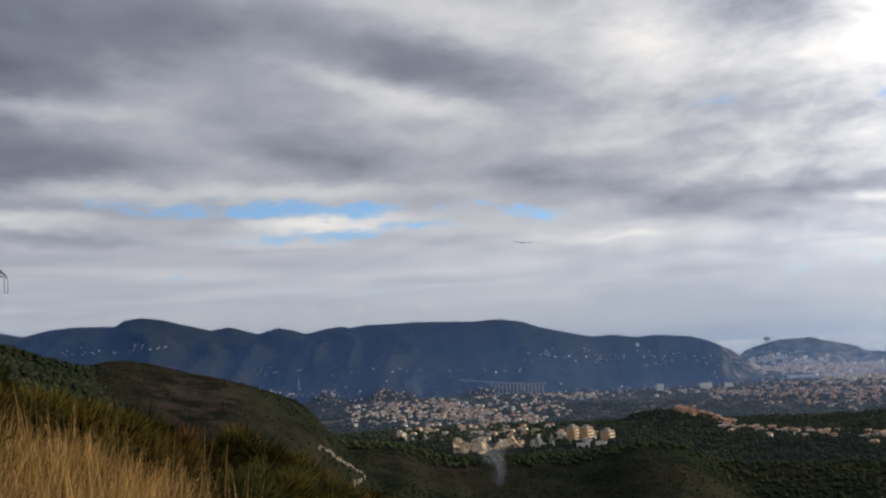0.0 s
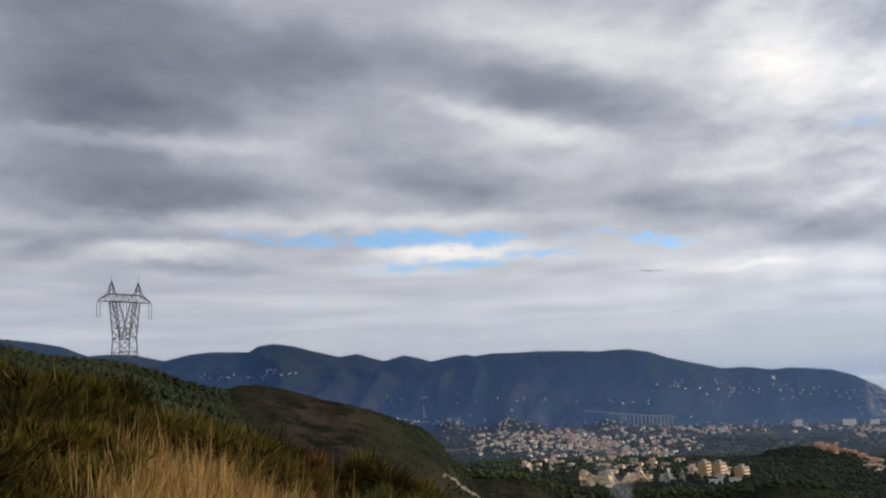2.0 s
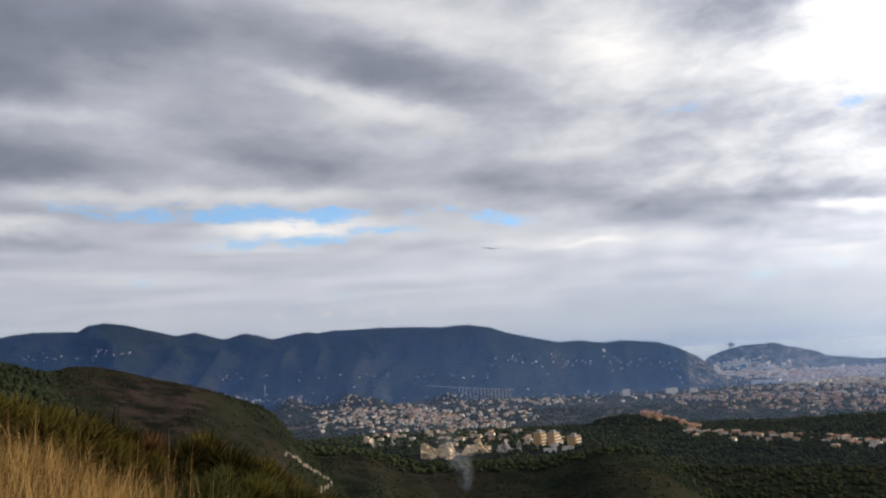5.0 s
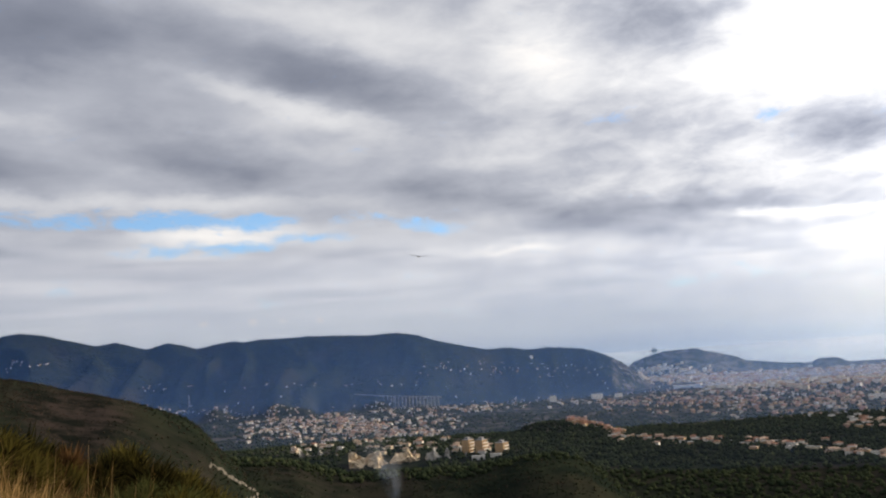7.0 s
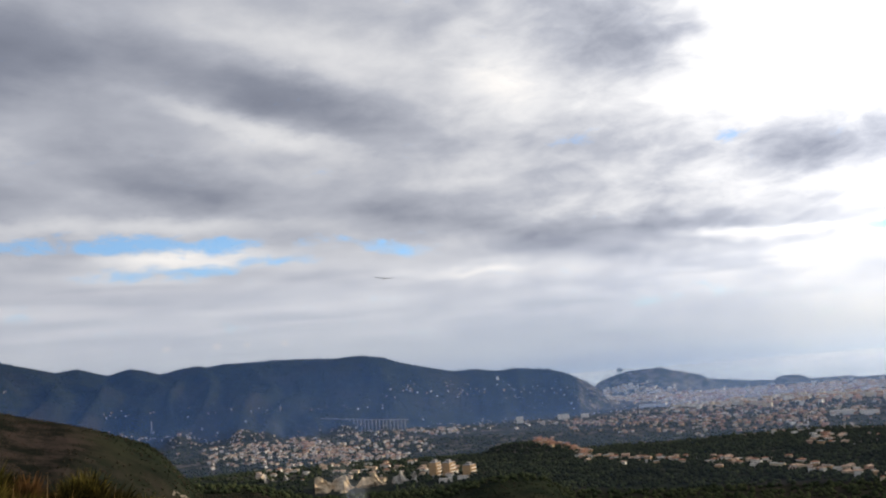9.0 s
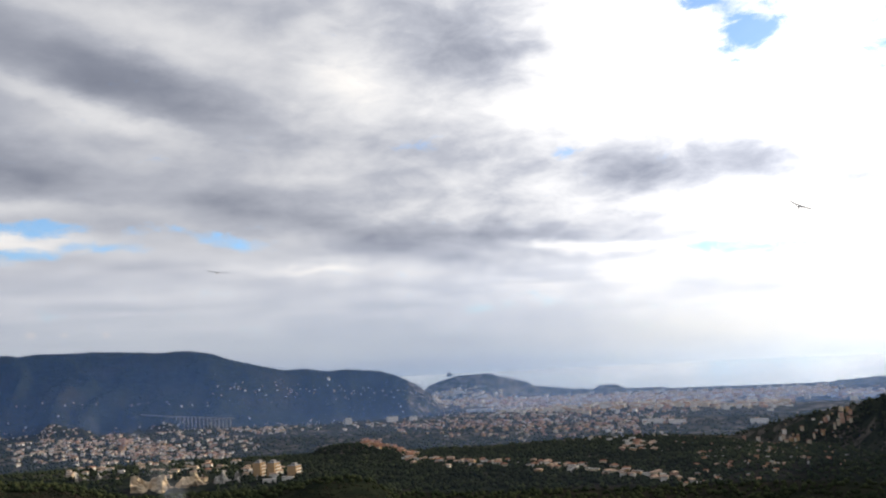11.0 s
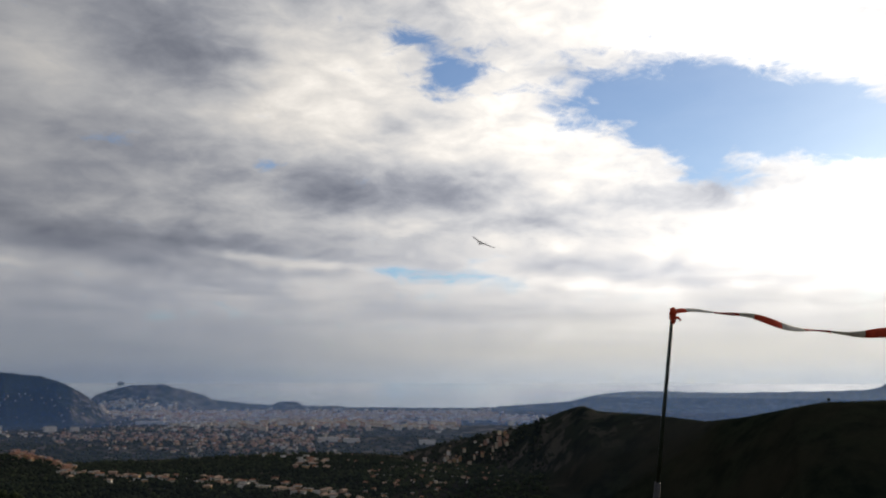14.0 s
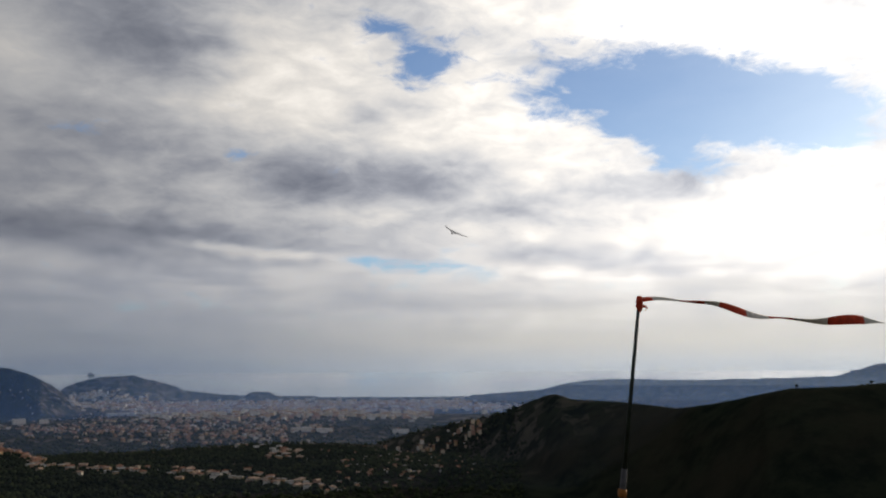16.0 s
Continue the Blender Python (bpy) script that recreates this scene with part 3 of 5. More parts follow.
def build_pylon():
    r = 400.0
    x, y, z = polar(-26.95, r)
    z = EYE + r * math.tan(radians(2.0))
    ground_z = polar(-26.95, r)[2]
    ob = thing("pylon", (x, y, ground_z), "grey steel lattice power pylon with a forked head", "pylon", turn=26.95 + 32)
    h0 = z - ground_z
    hw = lambda q: 3.9 - 0.01 * q     # half width of the body at a height
    W = 0.31
    legs = [(sx, sy) for sx in (-1, 1) for sy in (-1, 1)]
    for sx, sy in legs:
        part("leg", Shape().beam((sx * 4.3, sy * 3.4, -0.5), (sx * hw(11), sy * 2.6, h0 + 11.5), W * 1.2), M_STEEL, ob)
    for side in (-1, 1):
        b = Shape()
        for q0, q1 in ((h0 - 6, h0 + 0), (h0, h0 + 5.5), (h0 + 5.5, h0 + 11)):
            w0, w1 = hw(q0), hw(q1)
            b.beam((-w0, side * 3, q0), (w1, side * 2.8, q1), W * 0.7).beam((w0, side * 3, q0), (-w1, side * 2.8, q1), W * 0.7)
            b.beam((-w1, side * 2.8, q1), (w1, side * 2.8, q1), W * 0.8)
        part("bracing", b, M_STEEL, ob)
    for sx in (-1, 1):
        f = Shape()
        for sy in (-1, 1):
            outer = lambda q: (sx * (3.8 + 2.7 * q), sy * (2.6 - 1.5 * q), h0 + 11 + 15.5 * q)
            inner = lambda q: (sx * (0.3 + 3.1 * q), sy * (2.6 - 1.5 * q), h0 + 12.5 + 14 * q)
            f.beam(outer(0), outer(1), W * 1.1).beam(inner(0), inner(1), W * 1.1).beam(outer(0), inner(0), W)
            for i in range(6):
                f.beam(outer(i / 6), inner((i + 1) / 6), W * 0.65).beam(inner(i / 6), outer((i + 1) / 6), W * 0.65)
        for i in range(4):
            q = i / 4
            f.beam((sx * (3.8 + 2.7 * q), -(2.6 - 1.5 * q), h0 + 11 + 15.5 * q), (sx * (3.8 + 2.7 * q + 0.5), 2.6 - 1.5 * q - 0.4, h0 + 14.5 + 15.5 * q), W * 0.6)
        part("fork_arm", f, M_STEEL, ob)
        k = Shape()
        for ox in (-1.7, 1.7):
            for sy in (-0.9, 0.9):
                k.beam((sx * 6.2 + ox, sy, h0 + 29.2), (sx * 6.2, 0, h0 + 34.8), W)
        k.beam((sx * 6.2 - 1.1, 0, h0 + 31), (sx * 6.2 + 1.1, 0, h0 + 31), W * 0.7).beam((sx * 6.2 - 1.7, 0, h0 + 29.2), (sx * 6.2 + 0.8, 0, h0 + 32.5), W * 0.7)
        k.beam((sx * 6.2, 0, h0 + 34.6), (sx * 6.2, 0, h0 + 37.5), 0.1)
        part("peak", k, M_STEEL, ob)
    c = Shape()
    for sy in (-1, 1):
        c.beam((-6.8, sy, h0 + 26.3), (6.8, sy, h0 + 26.3), W).beam((-7.8, sy, h0 + 29.4), (7.8, sy, h0 + 29.4), W)
        for i in range(8):
            a = -6.8 + i * 1.7
            c.beam((a, sy, h0 + (26.3 if i % 2 else 29.4)), (a + 1.7, sy, h0 + (29.4 if i % 2 else 26.3)), W * 0.7)
        for sx in (-1, 1):
            c.beam((sx * 7.8, sy, h0 + 29.4), (sx * 12.2, 0, h0 + 26.5), W).beam((sx * 6.8, sy, h0 + 26.3), (sx * 12.2, 0, h0 + 26.3), W)
            c.beam((sx * 7.8, sy, h0 + 29.4), (sx * 9, sy * 0.7, h0 + 26.4), W * 0.7)
    part("cross_beam", c, M_STEEL, ob)
    for px in (-12.0, 0, 12.0):
        s = Shape()
        for o in (-0.75, 0.75):
            for i in range(11):
                zz = h0 + 25.4 - i * 0.52
                s.tube([(px + o, 0, zz), (px + o, 0, zz - 0.4)], [0.2, 0.11], 8)
        s.beam((px - 0.9, 0, h0 + 25.5), (px + 0.9, 0, h0 + 25.5), 0.2).beam((px - 1.0, 0, h0 + 19.8), (px + 1.0, 0, h0 + 19.8), 0.25)
        s.beam((px, 0, h0 + 26.3), (px, 0, h0 + 25.4), 0.15)
        part("insulator", s, M_GLASS, ob, "pair of hanging insulator strings")


build_pylon()

# ---------------------------------------------------------------- model gliders in the air
M_GLIDER = plain("white_glider_film", (0.5, 0.5, 0.5), 0.4, 5, 0.15)
M_GLIDER_DARK = plain("dark_glider_film", (0.03, 0.03, 0.04), 0.4, 5, 0.2)


def build_glider(az, el, r, turn, bank, pitch, dark):
    ob = thing("model_glider", (0, 0, 0), "small model glider soaring with %s wings" % ("dark" if dark else "pale"), "glider", "gliders in the air")
    x, y, _ = polar(az, r, 0)
    ob.matrix_world = pose(x, y, EYE + r * math.tan(radians(el)), pitch, bank, turn) @ Matrix.Scale(1.05, 4)
    m = M_GLIDER_DARK if dark else M_GLIDER
    part("fuselage", Shape().tube([(0, -0.75, 0.02), (0, -0.3, 0.02), (0, 0.15, 0.02), (0, 0.42, 0), (0, 0.52, 0)], [0.012, 0.02, 0.05, 0.045, 0.01], 10), M_GLIDER, ob, smooth=True)
    for s in (-1, 1):
        w = Shape()
        for i in range(8):
            a, b = i / 8, (i + 1) / 8
            ch = lambda q: 0.27 - 0.13 * q ** 2
            zz = lambda q: 0.07 + 0.13 * q ** 2
            for dz, flip in ((0.012, 1), (-0.006, -1)):
                v = [(s * 1.4 * a, 0.12 - ch(a), zz(a)), (s * 1.4 * b, 0.12 - ch(b), zz(b)), (s * 1.4 * b, 0.12, zz(b) + dz), (s * 1.4 * a, 0.12, zz(a) + dz)]
                w.add(v, [(0, 1, 2, 3)[::flip * s]])
        part("wing", w, m, ob)
    part("fin", Shape().add([(-0.006, -0.78, 0.02), (-0.006, -0.6, 0.02), (-0.004, -0.66, 0.24), (-0.004, -0.76, 0.24),
                             (0.006, -0.78, 0.02), (0.006, -0.6, 0.02), (0.004, -0.66, 0.24), (0.004, -0.76, 0.24)],
                            [(0, 1, 2, 3)[::-1], (4, 5, 6, 7), (0, 4, 7, 3), (1, 2, 6, 5), (3, 7, 6, 2)]), m, ob)
    part("tailplane", Shape().box(-0.27, 0.27, -0.76, -0.64, 0.235, 0.245), m, ob)


build_glider(41.5, 8.2, 92, -70, 27, 16, True)
build_glider(5.5, 6.35, 120, -25, 8, 14, True)

# ---------------------------------------------------------------- houses
WALLS = [plain("cream_render", (0.68, 0.58, 0.42), 0.85, 0.4, 0.2), plain("white_render", (0.82, 0.78, 0.70), 0.85, 0.4, 0.15),
         plain("ochre_render", (0.50, 0.33, 0.17), 0.85, 0.4, 0.2), plain("pink_render", (0.52, 0.33, 0.24), 0.85, 0.4, 0.2)]
ROOFS = [plain("terracotta_tiles", (0.27, 0.13, 0.075), 0.85, 0.6, 0.35), plain("faded_tiles", (0.40, 0.28, 0.20), 0.85, 0.6, 0.35),
         plain("grey_flat_roof", (0.30, 0.29, 0.28), 0.85, 0.6, 0.3)]
M_PANE = plain("dark_window_glass", (0.03, 0.035, 0.04), 0.15, 1, 0.2)


def house_shapes(w, d, h, kind):
    """Walls, roof, chimney, window and door shapes of a small house; w along x, front at -y."""
    wall, roof = Shape().box(-w / 2, w / 2, -d / 2, d / 2, -3, h), Shape()
    o, t = 0.5, 0.3
    if kind == "flat":
        roof.box(-w / 2 - 0.2, w / 2 + 0.2, -d / 2 - 0.2, d / 2 + 0.2, h, h + 0.35)
    else:
        e, rise = (w / 2 if kind == "gable" else max(0.5, w / 2 - d / 2)), d * 0.22
        X, Y = w / 2 + o, d / 2 + o
        E = X if kind == "gable" else e
        v = [(-X, -Y, h), (X, -Y, h), (X, Y, h), (-X, Y, h), (-E, 0, h + rise), (E, 0, h + rise),
             (-X, -Y, h + t), (X, -Y, h + t), (X, Y, h + t), (-X, Y, h + t), (-E, 0, h + rise + t), (E, 0, h + rise + t)]
        roof.add(v, [(0, 3, 2, 1), (6, 7, 11, 10), (8, 9, 10, 11), (7, 8, 11), (9, 6, 10), (0, 1, 7, 6), (1, 2, 8, 7), (2, 3, 9, 8), (3, 0, 6, 9)])
    return wall, roof


def prototype(w, d, h, kind, wall_m, roof_m, extra):
    ob = thing("house", (0, 0, -900), "", "house", "houses in the valley town")
    wall, roof = house_shapes(w, d, h, kind)
    if extra:
        wall.box(w / 2, w / 2 + 3.5, -d / 2 + 0.5, d / 4, -3, h * 0.55)
        roof.box(w / 2, w / 2 + 3.9, -d / 2 + 0.1, d / 4 + 0.4, h * 0.55, h * 0.55 + 0.3)
    wob = part("wall", wall, wall_m, ob)
    part("roof", roof, roof_m, ob)
    part("chimney", Shape().box(w * 0.2, w * 0.2 + 0.8, 0.4, 1.2, h, h + d * 0.22 + 1.2), wall_m, ob)
    n = max(2, int(w // 3.2))
    for lev in range(max(1, int(h // 3))):
        for i in range(n):
            x = -w / 2 + (i + 0.5) * w / n
            win = part("window", Shape().box(x - 0.55, x + 0.55, -d / 2 - 0.06, -d / 2 + 0.1, 0.9 + lev * 3, 2.3 + lev * 3), M_PANE, wob)
    return ob


KINDS = [(10, 8, 5.5, "hip", 0, 0, True), (12, 8, 6, "gable", 1, 1, False), (9, 8, 6.5, "hip", 3, 0, False), (13, 9, 5, "hip", 1, 0, True),
         (11, 9, 8.5, "gable", 2, 1, False), (10, 10, 6, "flat", 1, 2, True), (8, 7, 8, "gable", 0, 0, False)]
LABELS = ["cream house with a hipped terracotta roof and annex", "white house with a faded gabled tile roof", "pink house with a hipped terracotta roof",
          "wide white villa with a hipped terracotta roof", "tall ochre house with a faded gabled roof", "white flat-roofed house with a low annex",
          "narrow cream house with a gabled terracotta roof"]
# clusters: azimuth from, to; elevation at each end; spread; how many; share of red-roofed old houses
CLUSTERS = [
    (-12, -6.2, -2.0, -2.75, 0.25, 60, 0.2), (-8, -3, -2.7, -3.4, 0.6, 70, 0.2), (-4.5, 3.5, -2.9, -4.6, 0.7, 190, 0.35), (-1, 2.6, -3.2, -4.7, 0.45, 110, 0.4),
    (-6, -1, -3.9, -4.6, 0.4, 40, 0.2), (1.5, 9.5, -2.9, -3.45, 0.32, 130, 0.15), (3.0, 6.2, -4.5, -4.9, 0.3, 45, 0.3), (6.8, 10.2, -5.6, -6.1, 0.35, 35, 0.1),
    (14.0, 17.3, -4.55, -5.45, 0.25, 110, 0.9), (16.5, 26, -5.75, -6.5, 0.25, 70, 0.4), (25, 35, -6.4, -7.8, 0.3, 70, 0.3),
    (16, 31, -3.6, -4.3, 0.5, 240, 0.7), (19, 34, -3.0, -3.8, 0.5, 220, 0.5), (28, 32, -4.6, -5.6, 0.5, 35, 0.3), (34, 43.0, -6.6, -5.3, 1.3, 170, 0.8), (37, 43, -5.4, -4.6, 0.5, 30, 0.6),
    (5, 17.5, -0.8, -2.2, 0.8, 80, 0.5), (8, 16, -3.1, -3.5, 0.3, 60, 0.1), (-22.8, -16.8, 0.95, 0.72, 0.08, 34, 0.3), (-12, 5, -0.9, -1.6, 0.4, 30, 0.5), (-6, 8, -3.4, -4.2, 0.6, 170, 0.12), (-3.5, 7, -4.7, -5.7, 0.7, 110, 0.12), (16, 34, -3.4, -5.0, 1.2, 160, 0.7),
]
CITY = [(18.5, 26, -2.1, -2.7, 0.35, 500, 0.2), (25, 42, -2.45, -2.55, 0.25, 800, 0.1), (22, 40, -2.9, -3.1, 0.35, 600, 0.25), (40, 46, -2.6, -2.9, 0.3, 160, 0.2)]


def spots(rows, start=560):
    out = []
    for a0, a1, e0, e1, spread, count, red in rows:
        s = rng.random(count)
        az = a0 + (a1 - a0) * s
        el = e0 + (e1 - e0) * s + rng.normal(0, spread * 0.5, count)
        r = meet(az, el, start)
        ok = (r == r) & (r < 3200)
        out += [(a, d, red, h) for a, d, h in zip(az[ok], r[ok], land(az[ok], r[ok]))]
    return out


HOUSE = 0.52   # the small houses of an old valley town


GARDENS = []


def build_houses():
    protos = []
    for (w, d, h, kind, wm, rm, extra), lab in zip(KINDS, LABELS):
        p = prototype(w, d, h, kind, WALLS[wm], ROOFS[rm], extra)
        tagged(p, lab)
        protos.append(p)
    rows = sorted(spots(CLUSTERS), key=lambda q: q[1])
    GARDENS.extend((q[0], q[1]) for q in rows)
    pick = random.Random(3)
    single, rest = [], []
    for i, q in enumerate(rows):
        (single if len(single) < 290 and pick.random() < 0.45 else rest).append(q)
    used = set()
    for az, r, red, z in single:
        i = pick.choice([0, 2, 4, 6, 1] if pick.random() < red else [1, 3, 5, 0])
        x, y, _ = polar(az, r, z)
        m = pose(x, y, z, 0, 0, -az + pick.uniform(-50, 50)) @ Matrix.Scale(HOUSE * pick.uniform(0.85, 1.2) * (0.5 if r > 1900 else 0.7 if az > 33 else 1), 4)
        if i not in used:
            protos[i].matrix_world = m
            used.add(i)
        else:
            copy_thing(protos[i], m @ Matrix.Scale(1, 4))
    for name, lot, lab in (("far_houses", rest, "scattered pale houses with tiled roofs among trees"),
                           ("far_city", spots(CITY, 1700), "pale city blocks spread over the hazy coastal plain")):
        big = Shape()
        walls, roofs = [], []
        for az, r, red, z in lot:
            x, y, _ = polar(az, r, z)
            m = pose(x, y, z, 0, 0, -az + pick.uniform(-50, 50))
            if name == "far_city":
                w, d, h, kind = pick.uniform(6, 15), pick.uniform(5, 9), pick.choice((3, 4, 5, 6, 8)), "flat" if pick.random() < 0.6 else "hip"
            else:
                w, d, h, kind = pick.uniform(4.0, 7.5), pick.uniform(3.6, 5.4), pick.uniform(2.2, 4.0), pick.choice(("hip", "gable", "flat", "hip"))
                if r > 1900 or az > 33:
                    w, d, h = w * 0.55, d * 0.55, h * 0.6
            wall, roof = house_shapes(w, d, h, kind)
            wi = pick.choice((0, 2, 3)) if pick.random() < red else pick.choice((0, 1, 1))
            ri = 2 if kind == "flat" else (0 if pick.random() < red else 1)
            big.add([m @ Vector(v) for v in wall.v], wall.f, wi)
            big.add([m @ Vector(v) for v in roof.v], roof.f, 4 + ri)
        tagged(new(name, big.mesh(name, *WALLS, *ROOFS)), lab, "houses", kind="stuff")


build_houses()


# ---------------------------------------------------------------- apartment blocks, viaduct, dome and other landmarks
def build_block(az, el, w, d, storeys, label):
    r = float(meet(az, el, 860)[0])
    x, y, z = polar(az, r)
    h = storeys * 3.0
    ob = thing("apartment_block", (x, y, z), label, "apartment block", "apartment blocks in the valley", turn=-az + 58)
    body = part("wall", Shape().box(-w / 2, w / 2, -d / 2, d / 2, -4, h), WALLS[2], ob)
    part("roof", Shape().box(-w / 2 - 0.3, w / 2 + 0.3, -d / 2 - 0.3, d / 2 + 0.3, h, h + 0.5).box(-2, 2, -2, 2, h + 0.5, h + 2.6), ROOFS[2], ob)
    n = int(w // 3)
    for s in range(storeys):
        for i in range(n):
            cx = -w / 2 + (i + 0.5) * w / n
            part("window", Shape().box(cx - 0.7, cx + 0.7, -d / 2 - 0.05, -d / 2 + 0.1, s * 3 + 0.8, s * 3 + 2.3), M_PANE, body)
        part("balcony", Shape().box(-w / 2 + 0.6, w / 2 - 0.6, -d / 2 - 1.2, -d / 2, s * 3, s * 3 + 0.15).box(-w / 2 + 0.6, w / 2 - 0.6, -d / 2 - 1.2, -d / 2 - 1.1, s * 3 + 0.15, s * 3 + 1.0), WALLS[1], body)


for az, el, w, d, st in ((7.7, -6.1, 9, 8, 4), (8.55, -6.15, 10, 8, 4), (9.8, -6.2, 10, 9, 3)):
    build_block(az, el, w, d, st, "ochre apartment block with balconies, lit by low sun")

M_CONC = plain("pale_concrete", (0.32, 0.30, 0.28), 0.85, 0.3, 0.2)
M_LIME = plain("cut_limestone", (0.56, 0.44, 0.29), 0.9, 0.12, 0.45, dist=1.5)
M_GREYROCK = plain("grey_limestone", (0.34, 0.32, 0.28), 0.9, 0.12, 0.45, dist=1.5)


def build_viaduct():
    pts = []
    for i in range(25):
        az = 0.9 + 5.4 * i / 24
        el = -1.95 - 0.68 * i / 24 + 0.12 * (i / 24) ** 2
        pts.append(Vector(polar(az, 2080 - 6 * i, EYE + (2080 - 6 * i) * math.tan(radians(el)))))
    ob = thing("viaduct", polar(3.5, 2010), "long pale concrete motorway viaduct on tall piers", "viaduct")
    o = ob.matrix_world.translation
    deck = Shape()
    for a, b in zip(pts, pts[1:]):
        deck.beam(a - o, b - o, 1.6)
    part("deck", deck, M_CONC, ob)
    for p in pts[7:24:1]:
        gz = land(np.array([math.degrees(math.atan2(p.x, p.y))]), np.array([math.hypot(p.x, p.y)]))[0]
        part("pier", Shape().beam((p.x - o.x, p.y - o.y, min(gz, p.z - 14) - o.z), p - o, 1.7), M_CONC, ob)


build_viaduct()


def build_dome():
    x, y, z = polar(12.05, 2620)
    z = max(z, EYE - 0.25 * 2620 * 0.0174)
    ob = thing("observatory_dome", (x, y, polar(12.05, 2620)[2]), "white observatory dome on the wooded ridge", "observatory")
    part("drum", Shape().tube([(0, 0, -5), (0, 0, 4)], [4.2, 4.2], 20), WALLS[1], ob)
    part("dome", Shape().tube([(0, 0, 4 + 4.4 * math.sin(a)) for a in np.linspace(0, 1.5, 8)], [4.4 * math.cos(a) for a in np.linspace(0, 1.5, 8)], 20), M_WHITE, ob, smooth=True)


build_dome()


def build_quarry(name, az0, az1, top0, top1, low, mat, label):
    """A rock face cut into the hillside: broken ledges that lean back."""
    n, m = 60, 26
    azs = np.linspace(az0, az1, n)
    mid = (az0 + az1) / 2
    rr = meet(np.array([mid]), np.array([low]), 850)[0]
    s = Shape()
    o = Vector(polar(mid, rr))
    verts = []
    for j in range(m):
        q = j / (m - 1)
        for i, az in enumerate(azs):
            top = top0 + (top1 - top0) * i / (n - 1) + 1.5 * fbm(np.array([i * 0.11 + mid]), np.array([3.1]), 4)[0]
            el = low - 0.6 + (top - low + 0.6) * q
            g = fbm(np.array([i * 0.16 + mid * 3]), np.array([j * 0.2]), 4)[0]
            r = rr + 16 * q + 5 * math.floor(q * 4 + g) + 17 * g + 6 * abs(i / (n - 1) - 0.5) ** 2
            verts.append(Vector(polar(az, r, EYE + r * math.tan(radians(el)))) - o)
    for i, az in enumerate(azs):
        verts.append(Vector(polar(az, rr + 60, EYE + rr * math.tan(radians(low)))) - o)
    faces = [(j * n + i, j * n + i + 1, (j + 1) * n + i + 1, (j + 1) * n + i) for j in range(m) for i in range(n - 1)]
    s.add(verts, faces)
    ob = new(name, s.mesh(name, mat))
    ob.matrix_world = Matrix.Translation(o)
    return tagged(ob, label, "rock face")


build_quarry("quarry_face", 0.3, 4.7, -5.3, -6.1, -7.0, M_LIME, "sunlit cream and ochre quarry face")
build_quarry("rock_outcrop", -2.7, -0.3, -5.05, -5.2, -5.75, M_GREYROCK, "grey limestone outcrop on the slope")
build_quarry("rock_outcrop", 4.9, 7.6, -5.95, -6.0, -6.6, M_GREYROCK, "pale broken rock below the apartment blocks")


def build_sheds():
    for az, el, w, d, h, lab in ((31.9, -4.15, 34, 16, 6, "long white warehouse"), (33.3, -4.2, 26, 15, 6, "long white warehouse"), (15.9, -3.3, 22, 12, 10, "pale apartment slab"),
                                 (17.2, -3.35, 16, 12, 9, "pale apartment slab"), (13.2, -3.35, 14, 12, 13, "pale apartment slab"), (8.3, -6.5, 12, 7, 2.6, "pale works shed"), (9.4, -6.5, 10, 6, 2.6, "pale works shed"),
                                 (21.5, -2.95, 70, 30, 5, "long pale hall"), (38.0, -4.3, 26, 12, 6, "white hillside building")):
        r = meet(np.array([az]), np.array([el]), 850)[0]
        if r != r:
            continue
        ob = thing("building", polar(az, r), lab + " with a flat grey roof in the valley", "building", turn=-az + rnd.uniform(-15, 15))
        part("wall", Shape().box(-w / 2, w / 2, -d / 2, d / 2, -4, h), WALLS[1], ob)
        part("roof", Shape().box(-w / 2 - 0.3, w / 2 + 0.3, -d / 2 - 0.3, d / 2 + 0.3, h, h + 0.5), ROOFS[2], ob)
    az, r = -9.05, meet(np.array([-9.05]), np.array([-2.0]), 1200)[0]
    ob = thing("chimney_stack", polar(az, r), "slender pale chimney stack on the valley floor", "chimney")
    part("shaft", Shape().tube([(0, 0, -3), (0, 0, 12), (0, 0, 27)], [1.6, 1.3, 1.1], 12), M_CONC, ob, smooth=True)
    part("base", Shape().box(-6, 6, -4, 4, -3, 3), M_CONC, ob)
    ob = thing("ship", polar(19.6, 4880, sea_level(4880)), "dark ship far out on the hazy sea", "ship", turn=-19.6)
    part("hull", Shape().add([(-16, -3, 0), (14, -3, 0), (19, 0, 6), (-18, -3, 5), (16, -3, 6), (-16, 3, 0), (14, 3, 0), (-18, 3, 5), (16, 3, 6)],
                             [(0, 1, 4, 3), (1, 2, 4), (6, 5, 7, 8), (2, 6, 8), (1, 6, 2), (0, 3, 7, 5), (3, 4, 2, 8, 7), (0, 5, 6, 1)]), M_POLE, ob)
    part("superstructure", Shape().box(-12, 6, -2.5, 2.5, 5, 12).box(-4, 0, -1, 1, 12, 16), M_CONC, ob)


build_sheds()


